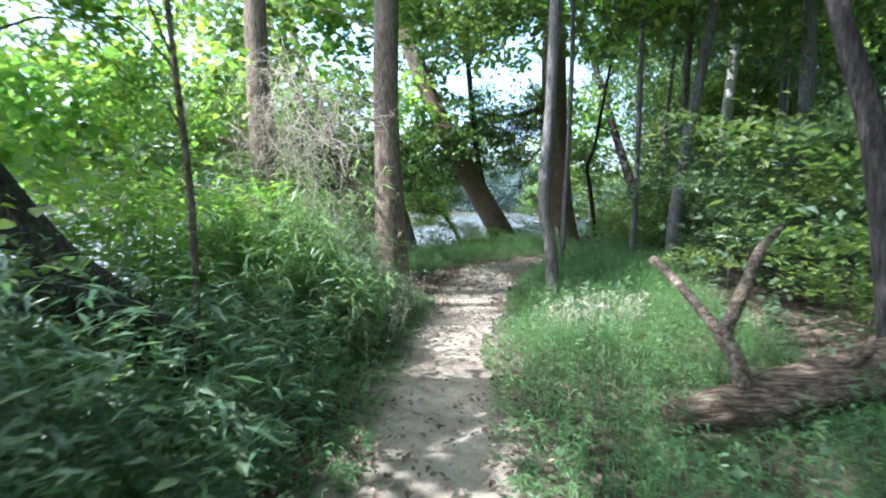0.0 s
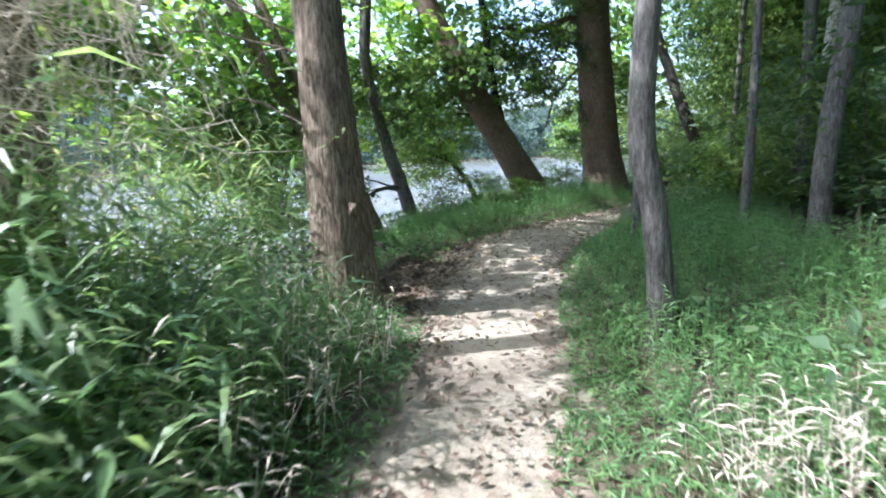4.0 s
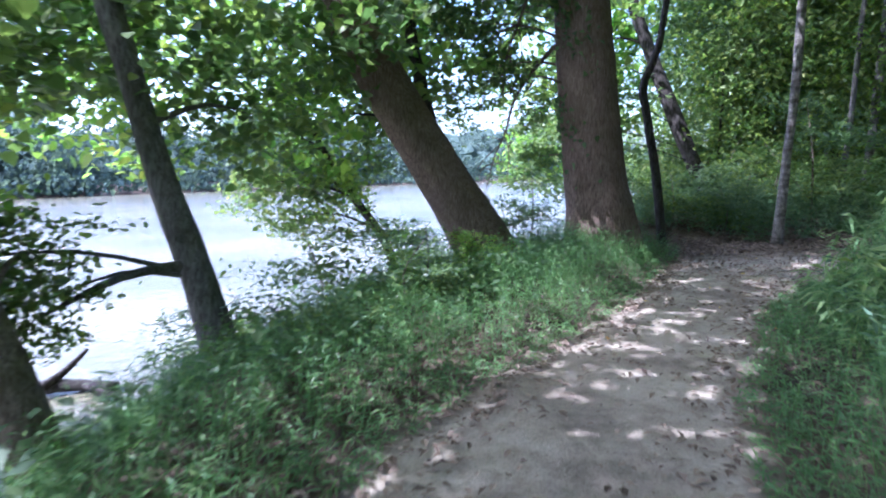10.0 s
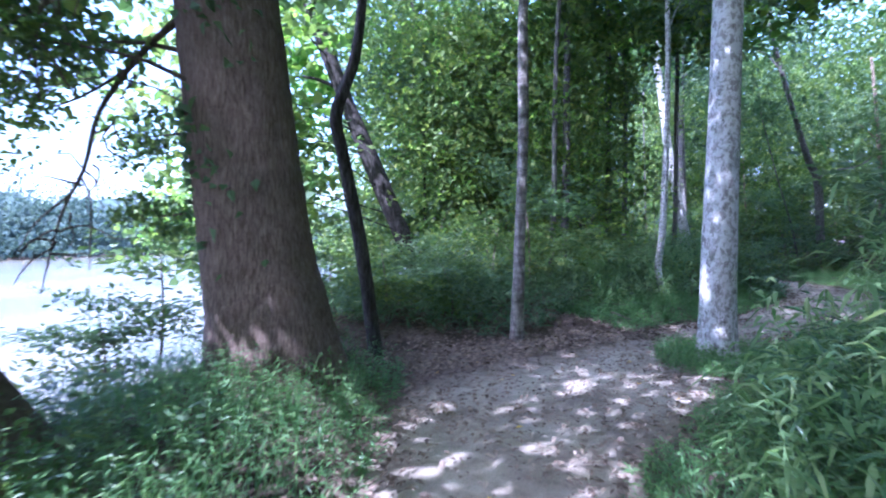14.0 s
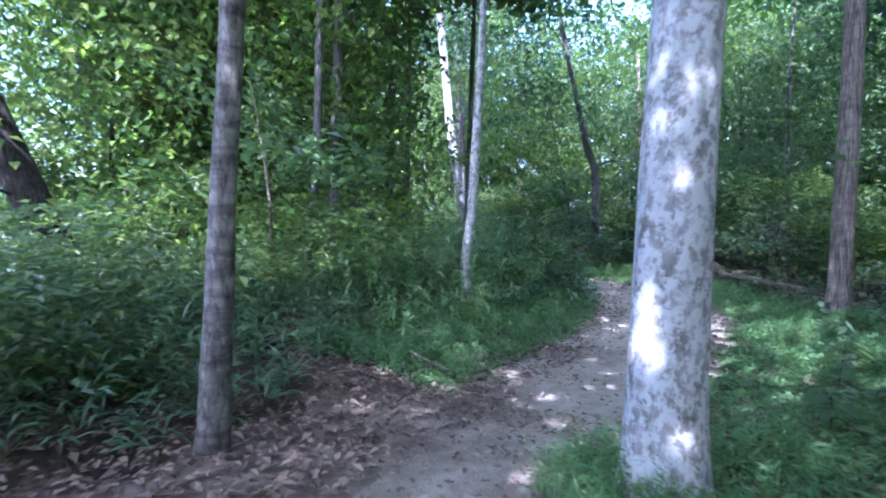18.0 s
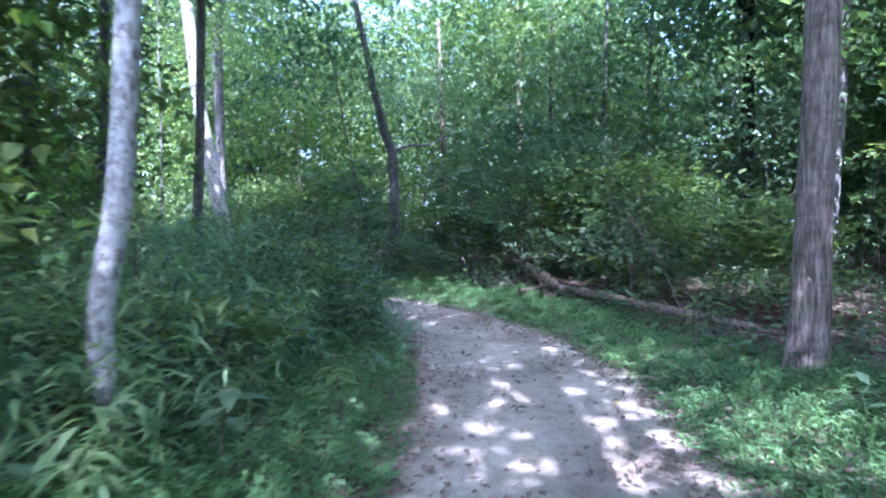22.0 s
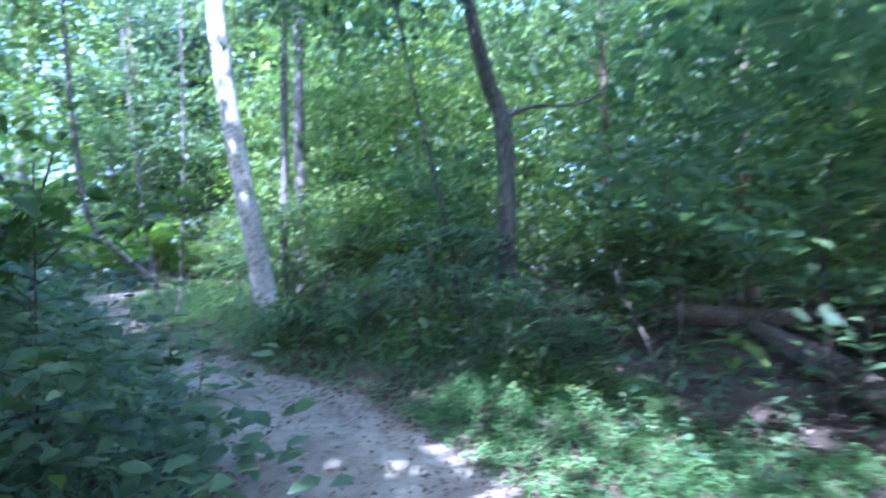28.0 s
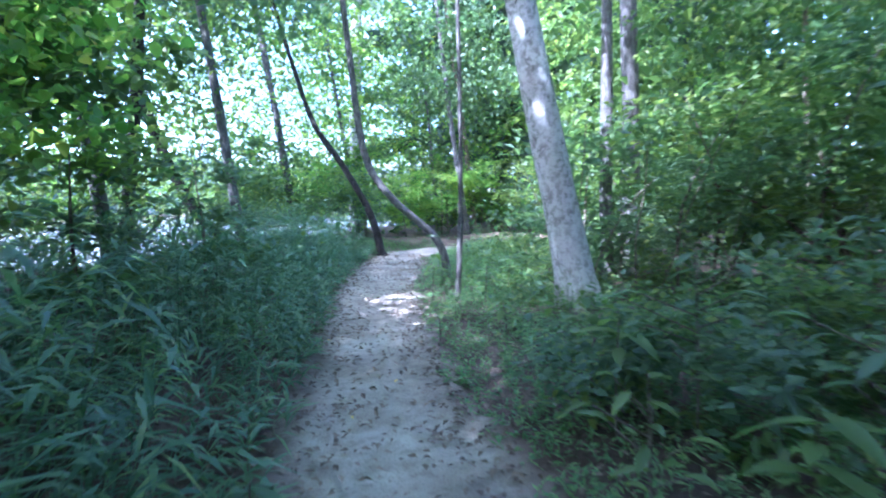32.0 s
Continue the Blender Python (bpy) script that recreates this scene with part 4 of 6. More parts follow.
tree("small dark tree leaning out over the river with a leafy head", [(0.31, 21.06, 0, 0.1), (-0.1, 21.25, 0.2, 0.09), (-0.7, 21.5, 1.1, 0.075), (-1.23, 21.76, 1.92, 0.062), (-1.6, 21.9, 2.7, 0.05)], BARK_DARK, 4.2, 1, 0.9, 3.0, segs=10, flare=0.1,
     hung=[(-1.5, 21.8, 1.4, 0.8), (-0.95, 21.3, 1.2, 0.6), (-2.0, 22.0, 2.2, 1.0), (-1.6, 21.2, 0.8, 0.55), (-0.5, 21.6, 1.9, 0.7), (-2.3, 21.4, 1.4, 0.8)])
tree("slender sapling with large yellow-green leaves", [(-1.75, 3.6, 0, 0.03), (-1.8, 3.65, 1.4, 0.025), (-1.95, 3.7, 2.6, 0.02)], TWIG, 4.2, 1, 0.75, 2.0, segs=8, light=True, flare=0.1, hung=[(-2.3, 3.9, 2.3, 0.3), (-2.5, 3.6, 2.7, 0.35)])

# Crowns from 8 m up are added above the view to shade trail and woods.
for x, y, rr in ((15.4, 26.6, 0.1), (17.3, 25.6, 0.08), (13.0, 26.0, 0.12), (18.4, 28.4, 0.1), (11.2, 24.6, 0.07)):
    tree("slim grey tree standing in river cane", [(x, y, 0, rr), (x + 0.1, y - 0.1, 2, rr * 0.9), (x + 0.2, y - 0.1, 5, rr * 0.8)], BARK_GREY, 12, 1, 2.3, 5.6, segs=10, group="trees in the cane", sub=3, hung=[(x - 0.4, y - 1.2, 9.6, 2.4)] + ([(16.6, 22.7, 8.5, 2.1), (17.6, 24.3, 8.0, 2.0), (15.6, 20.4, 9.2, 1.7)] if x == 17.3 else [(19.2, 29.6, 2.4, 0.8), (19.3, 30.9, 3.0, 1.0), (18.4, 31.6, 3.4, 1.3), (19.0, 28.7, 1.7, 0.6), (19.5, 33.0, 3.2, 1.1), (18.2, 33.4, 4.6, 1.5)] if x == 18.4 else [(17.5, 24.0, 12.2, 2.7), (19.5, 21.5, 12.6, 2.7)] if x == 15.4 else [(15.5, 22.0, 12.4, 2.7), (17.0, 19.0, 12.6, 2.6)] if x == 13.0 else []))

# Their high crowns are added above the view to darken the woods on the right.
for pts, top, hung in (([(4.4, 11.5, 0, 0.13), (4.45, 11.55, 1.6, 0.12), (4.75, 11.7, 3.6, 0.11)], 12, [(0.6, 9.6, 8.4, 1.9), (2.6, 9.4, 7.6, 1.9), (3.4, 11.2, 8.6, 1.9)]),
                       ([(5.5, 14.0, 0, 0.11), (5.5, 14.0, 2.0, 0.1), (5.45, 14.0, 4.5, 0.09)], 13, [(-0.4, 12.2, 8.8, 2.0), (1.6, 12.6, 8.2, 2.0), (3.2, 13.8, 8.6, 2.1), (0.0, 14.6, 9.0, 1.9)]),
                       ([(3.8, 12.2, 0, 0.07), (3.82, 12.2, 2.0, 0.062), (3.8, 12.25, 4.5, 0.055)], 9, [(4.6, 13.0, 6.4, 1.5), (3.0, 10.6, 6.6, 1.4)]),
                       ([(7.4, 12.6, 0, 0.16), (7.5, 12.6, 2.0, 0.15), (7.6, 12.7, 4.5, 0.14)], 13, [(5.6, 11.2, 8.2, 2.1), (6.0, 13.4, 7.4, 2.1), (7.8, 14.4, 8.2, 2.2)]),
                       ([(8.6, 15.2, 0, 0.1), (8.6, 15.2, 2.0, 0.09), (8.5, 15.2, 4.5, 0.085)], 12, [(2.4, 15.6, 9.2, 1.9)])):
    tree("grey trunk in the dark woods beside the trail", pts, BARK_GREY, top, 1, 2.2, 7.0, segs=14, rough=0.03, group="trees of the shaded woods", sub=4, hung=hung)

# ---- woods farther in, away from the trail ----
placed = 0
seeded = random.Random(5)
while placed < 66:
    x, y = seeded.uniform(-4, 48), seeded.uniform(-12, 60)
    g, side = trail_gap(x, y)
    s = float(shore_gap([x], [y])[0])
    if s < 1.5 or g[0] < 4.2 or (side[0] > 0 and g[0] > 16 and x < 4):
        continue
    if 9.5 < x < 15 and 20 < y < 27 or 19 < x < 24.5 and 19 < y < 30:
        continue
    r = seeded.choice((0.05, 0.07, 0.09, 0.12, 0.16, 0.22))
    lean = seeded.uniform(-0.5, 0.5), seeded.uniform(-0.4, 0.4)
    big = r > 0.1
    tree("slim forest tree in the shaded woods" if not big else "tall forest tree in the shaded woods",
         [(x, y, 0, r), (x + lean[0] * 0.4, y + lean[1] * 0.4, 1.6, r * 0.9), (x + lean[0], y + lean[1], 4, r * 0.82)], seeded.choice((BARK_GREY, BARK_DARK, BARK, BARK_GREY)),
         14 if big else 8, 3 if big else 2, 2.7 if big else 1.7, 3.6 if big else 2.2, segs=10, group="trees of the woods", sub=3)
    placed += 1


# ---- saplings and shrubs of the understorey ----
def shrub(name, label, x, y, tall, sprays, wide, group="", pool=SPRAYS, light=False, lowest=0.25):
    t = new(name)
    z = hz(x, y)
    t.location = (x, y, z)
    tagged(t, label, "shrub", group)
    stem = [(0, 0, -0.08), (random.uniform(-0.1, 0.1), random.uniform(-0.1, 0.1), tall * 0.5), (random.uniform(-0.25, 0.25) * wide, random.uniform(-0.25, 0.25) * wide, tall * 0.97)]
    part("stem", limb_mesh("stem", stem, [0.012 + 0.006 * tall, 0.01 + 0.004 * tall, 0.005], TWIG, segs=6, sub=3), t)
    for i in range(sprays):
        z = tall * (lowest + (1 - lowest) * (i + 0.5) / sprays)
        ang = random.uniform(0, 6.28)
        off = wide * random.uniform(0.1, 0.6)
        turn = Euler((random.uniform(-0.25, 0.25), random.uniform(-0.25, 0.25), random.uniform(0, 6.28)))
        sc = wide * random.uniform(0.55, 0.9)
        m = Matrix.LocRotScale(Vector((math.cos(ang) * off, math.sin(ang) * off, z)), turn, Vector((sc, sc, sc * random.uniform(0.45, 0.7))))
        f = part("foliage", (SPRAYS_LIGHT if light else pool)[random.randrange(len(pool if not light else SPRAYS_LIGHT))], t)
        f.matrix_basis = m
    return t


SPRAYS_BIG = [crown_mesh("broad_leaf_spray", 300, 141 + i, 0.175, LEAF_DEEP if i % 2 else LEAF, 16, 0.6, 0.2, 0.55, 0.6, True) for i in range(4)]
# sprays in the sun-toned leaf colour, for bushes that should look lit
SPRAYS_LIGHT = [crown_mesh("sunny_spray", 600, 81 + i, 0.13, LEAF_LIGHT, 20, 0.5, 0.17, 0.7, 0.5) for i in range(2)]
count = 0
while count < 130:
    x, y = seeded.uniform(-3, 40), seeded.uniform(-6, 52)
    g, side = trail_gap(x, y)
    s = float(shore_gap([x], [y])[0])
    if s < 1.0 or g[0] < 2.6 or g[0] > 17:
        continue
    if side[0] > 0 and 9 < y < 21 and x < 8:
        continue
    tall = seeded.uniform(1.0, 3.6)
    shrub("sapling" if tall > 2 else "shrub", "leafy understorey sapling with drooping green leaves" if tall > 2 else "low leafy shrub in the woods", x, y, tall, 3 if tall > 2 else 2, 1.0 + 0.25 * tall, "understorey")
    count += 1
# bushes between the trail's start and the river, sunlit by their paler leaf colour
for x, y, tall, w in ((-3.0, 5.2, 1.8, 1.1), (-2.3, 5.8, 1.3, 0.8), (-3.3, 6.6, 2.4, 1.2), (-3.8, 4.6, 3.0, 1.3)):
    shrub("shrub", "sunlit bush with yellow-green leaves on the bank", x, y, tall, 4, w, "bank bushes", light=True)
for x, y, tall, w in ((-2.4, 0.6, 1.4, 0.9), (-3.2, 1.6, 1.5, 1.1), (-3.9, 2.9, 1.6, 1.2), (-2.6, 2.5, 1.2, 0.9), (-4.4, 1.0, 1.7, 1.2), (-3.4, 4.0, 1.5, 1.0), (-4.6, 4.4, 1.8, 1.2), (-1.9, 1.7, 1.0, 0.8), (-2.5, 9.3, 1.3, 0.8), (-3.2, 10.2, 1.5, 1.0), (-3.0, 8.5, 1.5, 0.9), (-3.9, 9.4, 1.9, 1.1), (-3.7, 7.6, 1.8, 1.1)):
    shrub("shrub", "dark leafy bush crowding the river bank", x, y, tall, 4, w, "bank bushes", lowest=0.1)
for x, y, tall, w in ((6.3, 23.2, 1.2, 1.0), (7.2, 22.7, 1.0, 0.8), (7.6, 23.8, 1.2, 1.0), (5.8, 24.2, 1.1, 0.9), (8.9, 24.8, 1.3, 1.0)):
    shrub("shrub", "tangled leafy bush at the back of the clearing", x, y, tall, 4, w, "bushes behind the clearing", lowest=0.12)
for x, y, tall, w in ((3.9, 7.5, 1.8, 1.1), (5.0, 6.2, 2.4, 1.4), (4.6, 9.4, 2.0, 1.3), (5.2, 12.0, 2.2, 1.5), (4.3, 13.6, 1.6, 1.1), (6.4, 14.8, 2.6, 1.6), (7.6, 16.2, 1.8, 1.2), (10.5, 17, 1.3, 1.0)):
    shrub("shrub", "dark green bush beside the trail", x, y, tall, 4, w, "trailside bushes")
# those nearest the leaning trunk take the leaf colour with sunlight painted in
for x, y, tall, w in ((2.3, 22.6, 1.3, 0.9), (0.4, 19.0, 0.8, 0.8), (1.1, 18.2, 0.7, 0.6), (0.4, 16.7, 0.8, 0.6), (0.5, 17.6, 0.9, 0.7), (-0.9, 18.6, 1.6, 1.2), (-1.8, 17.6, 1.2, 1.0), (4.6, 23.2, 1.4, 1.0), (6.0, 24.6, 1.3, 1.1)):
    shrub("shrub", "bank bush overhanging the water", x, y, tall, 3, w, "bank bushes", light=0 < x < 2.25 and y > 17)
for x, y, tall, w in ((23.0, 23.6, 0.8, 0.7), (22.2, 22.6, 0.7, 0.6), (23.6, 26.4, 0.8, 0.7), (22.9, 27.4, 0.7, 0.7), (19.2, 17.6, 1.7, 1.3), (20.8, 18.0, 2.2, 1.5), (18.2, 17.0, 1.3, 1.0),
                      (22.6, 18.2, 2.6, 1.6), (24.6, 19.2, 2.4, 1.5), (25.0, 22.9, 1.6, 1.2), (26.2, 22.6, 3.2, 1.8), (26.6, 26.2, 3.4, 1.8)):
    shrub("sapling" if tall > 1.5 else "shrub", "broad-leaved sapling with layered green leaves", x, y, tall, 4, w, "woodland saplings", pool=SPRAYS_BIG)


for x, y, tall, w in ((19.3, 18.9, 2.5, 1.1), (18.0, 23.9, 1.7, 0.8), (17.0, 23.6, 1.3, 0.8), (18.4, 26.0, 1.4, 0.6), (21.95, 23.3, 1.1, 0.7), (13.5, 22.4, 0.8, 0.6), (16.2, 22.6, 0.9, 0.6), (19.8, 29.8, 1.8, 0.8), (20.8, 32.0, 2.0, 0.8)):
    shrub("sapling" if tall > 1.4 else "shrub", "young sapling with big soft green leaves at the trail edge", x, y, tall, 3, w, "trailside saplings", pool=SPRAYS_BIG)


# the taller ones get their sunlight from the brighter leaf colour
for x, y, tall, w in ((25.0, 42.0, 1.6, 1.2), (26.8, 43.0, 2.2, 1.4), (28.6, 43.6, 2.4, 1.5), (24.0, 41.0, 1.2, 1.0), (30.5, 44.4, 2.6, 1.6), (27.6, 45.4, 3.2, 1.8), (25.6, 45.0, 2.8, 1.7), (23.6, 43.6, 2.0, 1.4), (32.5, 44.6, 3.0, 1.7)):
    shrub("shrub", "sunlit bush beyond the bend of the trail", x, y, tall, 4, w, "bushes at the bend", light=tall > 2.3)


# ---- herbs and grasses beside the trail ----
def verge(n, box, rule, seed, kind, per=7, leaf=(0.07, 0.013), tilt=0.9, droop=0.25, mat=GRASS):
    """Many stems with lance-shaped leaves; rule gives each place its height (0: none)."""
    r = np.random.default_rng(seed)
    x, y = r.uniform(box[0], box[2], n), r.uniform(box[1], box[3], n)
    g, side = trail_gap(x, y)
    s = shore_gap(x, y)
    tall = rule(x, y, g, side, s, r)
    keep = tall > 0.02
    x, y, tall = x[keep], y[keep], tall[keep]
    z = height(x, y)
    m = len(x)
    lean = r.normal(0, 0.22, (m, 2)) * tall[:, None]
    out = []
    # stems
    b = np.stack([x, y, z - 0.02], 1)
    d = np.stack([lean[:, 0], lean[:, 1], tall], 1)
    L = np.linalg.norm(d, axis=1)
    ang = r.uniform(0, 2 * np.pi, m)
    out.append(leaves(b, d / L[:, None], np.stack([np.cos(ang), np.sin(ang), np.zeros(m)], 1), L, np.full(m, 0.006), 0, np.zeros(m)))
    for i in range(per):
        f = (i + r.uniform(0.2, 1.0, m)) / per
        f = 0.15 + 0.85 * f
        p = b + d * f[:, None]
        a = r.uniform(0, 2 * np.pi, m)
        up = r.normal(tilt * 0.35, 0.35, m)
        along = unit(np.stack([np.cos(a), np.sin(a), up], 1))
        sd = unit(np.stack([-np.sin(a), np.cos(a), r.normal(0, 0.3, m)], 1))
        ln = leaf[0] * r.uniform(0.6, 1.35, m)
        out.append(leaves(p, along, sd, ln, leaf[1] * r.uniform(0.75, 1.3, m), 0.2, np.full(m, droop)))
    v, f = join_np(out)
    return new(kind, mesh_np(kind, v, f, mat))


def rule_low(x, y, g, side, s, r):
    h = np.zeros(len(x))
    n = 0.5 + 0.28 * wobble(x, y, 0.8, 3.0)
    ramp_in = np.clip((g + 0.05) / 0.7, 0.15, 1)
    # the sunny grass by the river-side start of the trail
    a = (side < 0) & (y < 13.2) & (x < 5) & (g > -0.05) & (g < 2.6)
    h = np.where(a, (0.26 + 0.34 * n + 0.12 * np.clip((y - 6) / 2, 0, 1)) * ramp_in, h)
    a = (side > 0) & (y < 9.0) & (x < 2) & (g > -0.05) & (g < 1.3)
    h = np.where(a, (0.25 + 0.45 * n) * ramp_in, h)
    a = (side > 0) & (y >= 11.6) & (y < 21) & (x < 5.2) & (g > 0.0) & (s > 0.2)
    h = np.where(a, (0.22 + 0.26 * n + 0.12 * np.clip((y - 15.5) / 3, 0, 1)) * ramp_in, h)
    a = (side < 0) & (y >= 13.2) & (x < 7.4) & (g > 0.0) & (g < 2.2)
    h = np.where(a, (0.25 + 0.4 * n) * ramp_in, h)
    # the tuft round the lichened tree, the verges of the clearing
    a = np.hypot((x - 8.55), (y - 18.75)) < 0.75 + 0.15 * n
    h = np.where(a & (np.hypot(x - 8.7, y - 18.98) > 0.22), 0.12 + 0.2 * n, h)
    a = (side < 0) & (x >= 9.2) & (x < 23) & (y < 23.5) & (g > -0.02) & (g < 1.5 + 0.5 * n)
    h = np.where(a, (0.08 + 0.14 * n) * ramp_in, h)
    a = (side > 0) & (x >= 9.4) & (x < 18.5) & (y > 19) & (g > 0.0) & (g < 1.7)
    h = np.where(a, (0.14 + 0.2 * n) * ramp_in, h)
    a = (side < 0) & (x >= 19.5) & (y >= 22.5) & (g > 0.0) & (g < 2.0)
    h = np.where(a, (0.12 + 0.2 * n) * ramp_in, h)
    a = (y > 30) & (g > 0.0) & (g < 1.6)
    h = np.where(a, (0.15 + 0.25 * n) * ramp_in, h)
    a = (side > 0) & (y >= 9.6) & (y < 12.4) & (x < -1.12 + 0.08 * (y - 10.4)) & (s > 0.15)
    h = np.where(a, 0.14 + 0.2 * n, h)
    off = y - np.interp(x, [16.5, 17.3, 18.3, 19.3, 20.0, 21.4], [18.1, 18.5, 18.95, 19.42, 19.78, 20.1])
    h = np.where((x > 16.5) & (x < 22) & (off < 0.32) & (off > -0.5), h * 0.35, h)
    # thin grass round the rotten log
    h = np.where((x > 1.4) & (x < 4) & (np.abs(y - 3.3 - 0.32 * (x - 1.35)) < 0.42), h * 0.4, h)
    return h * r.uniform(0.6, 1.2, len(x)) * (r.uniform(0, 1, len(x)) < 0.9)


def rule_tall(x, y, g, side, s, r):
    h = np.zeros(len(x))
    n = 0.5 + 0.3 * wobble(x, y, 0.7, 1.0)
    a = (side > 0) & (y < 7.9) & (x < 2) & (g > 0.35) & (g < 2.6)
    h = np.where(a, (0.7 + 0.6 * n) * np.clip(g / 0.8, 0.4, 1), h)
    a = (side < 0) & (y > 14.0) & (x < 8) & (g > 0.7) & (g < 3.2)
    h = np.where(a, (0.55 + 0.5 * n) * np.clip(g / 1.0, 0.4, 1), h)
    line = y - np.interp(x, [5.0, 6.1, 7.6, 8.6, 10.4, 12, 17], [23.6, 22.5, 21.6, 21.9, 22.6, 22.2, 22.0])
    a = (side > 0) & (line > 0) & (x > 4.5) & (x < 17) & (y > 20.5) & (g < 5.5)
    h = np.where(a, (0.45 + 0.55 * n) * np.clip(0.3 + line / 1.3, 0.3, 1), h)
    a = (side > 0) & (x > 15.5) & (y > 21) & (y < 40) & (g > 0.05) & (g < 3.0)
    h = np.where(a, (0.75 + 0.75 * n) * np.clip(g / 0.7, 0.3, 1), h)
    a = (side > 0) & (y < 9) & (x < -2.2) & (s > 0.1)
    h = np.where(a, np.maximum(h, 0.8 + 0.5 * n), h)
    return h * r.uniform(0.6, 1.2, len(x))


g1 = verge(66000, (-2.4, -1.5, 8.2, 21), rule_low, 101, "stilt_grass", 6, (0.085, 0.012))
tagged(g1, "bright green stilt grass crowding the trail", "grass", kind="stuff")
g2 = verge(52000, (7.6, 17.2, 23.5, 24), rule_low, 102, "low_grass", 6, (0.07, 0.015), mat=GRASS)
tagged(g2, "low green grass and ground cover beside the trail", "grass", kind="stuff")
g2 = verge(26000, (19.5, 23.5, 29, 42), rule_low, 110, "low_grass", 6, (0.07, 0.018), mat=GRASS)
tagged(g2, "low green grass and ground cover beside the trail", "grass", kind="stuff")
g3 = verge(15000, (-5.2, -2, 8, 20.5), rule_tall, 103, "tall_undergrowth", 11, (0.19, 0.027), mat=GRASS_DARK)
tagged(g3, "rank dark green undergrowth of tall grassy herbs", "undergrowth", kind="stuff")
g4 = verge(20000, (4, 20, 29, 41), rule_tall, 104, "tall_undergrowth", 11, (0.25, 0.027), 1.7, 0.3, GRASS_DARK)
tagged(g4, "rank dark green undergrowth of tall grassy herbs", "undergrowth", kind="stuff")


def rule_leafy(x, y, g, side, s, r):
    n = 0.5 + 0.3 * wobble(x, y, 0.9, 2.0)
    a = (side < 0) & (g > 0.9) & (g < 4.5) & (y > 24.5)
    h = np.where(a, (0.14 + 0.36 * n) * np.clip(g / 1.5, 0.35, 1), 0)
    a = (side > 0) & (y > 14) & (y < 19.6) & (x < 2.6) & (g > 1.45) & (s > 0.3)
    return np.where(a, 0.2 + 0.5 * n, h) * r.uniform(0.5, 1.2, len(x)) * (r.uniform(0, 1, len(x)) < 0.5 + 0.6 * n)


g7 = verge(7000, (20, 24, 31, 41), rule_leafy, 112, "leafy_undergrowth", 9, (0.11, 0.055), 0.4, 0.4, LEAF)
tagged(g7, "knee-high broad-leaved undergrowth beside the trail", "undergrowth", kind="stuff")
g8 = verge(1500, (-2.5, 15, 2.6, 19.6), rule_leafy, 113, "leafy_undergrowth", 9, (0.09, 0.04), 0.5, 0.3, LEAF)
tagged(g8, "weedy leafy undergrowth on the river bank", "undergrowth", kind="stuff")


def rule_herb(x, y, g, side, s, r):
    a = (g > 0.9) & (g < 9) & (s > 0.6) & ~((side > 0) & (y < 9))
    a &= (np.sin(x * 0.9 + 1) * np.cos(y * 0.8) + 0.5 * np.sin(x * 2.3 + y * 1.9)) > -0.55
    return np.where(a, r.uniform(0.15, 0.65, len(x)), 0)


g6 = verge(15000, (-3, -3, 32, 44), rule_herb, 106, "woodland_herbs", 6, (0.13, 0.065), 0.5, 0.3, LEAF_DEEP)
tagged(g6, "broad-leaved woodland herbs covering the forest floor", "herbs", kind="stuff")
def rule_cane(low, high, inner):
    return lambda x, y, g, side, s, r: np.where(g > inner, (low + (high - low) * np.clip((g - inner) / 1.2, 0, 1)) * r.uniform(0.55, 1.1, len(x)), 0)


for box, count, rule, seed in (((-3.2, 5.0, -0.75, 6.9), 480, rule_cane(0.8, 2.0, 0.35), 105), ((-3.3, 6.9, -2.35, 8.6), 330, rule_cane(0.9, 2.1, 0.35), 111), ((-3.1, 8.8, -1.75, 11.2), 150, rule_cane(0.8, 2.0, 0.35), 114), ((3.4, 14.6, 7.4, 18.7), 700, rule_cane(0.7, 2.0, 0.55), 107),
                               ((10.0, 21.3, 17.5, 26.5), 780, rule_cane(0.6, 1.4, 1.0), 108), ((15.5, 23, 20.2, 29), 420, rule_cane(0.6, 1.4, 0.4), 109)):
    g5 = verge(count, box, rule, seed, "river_cane", 19, (0.2, 0.029), 0.4, 0.4, CANE)
    tagged(g5, "river cane with long pale green blades", "cane", kind="stuff")


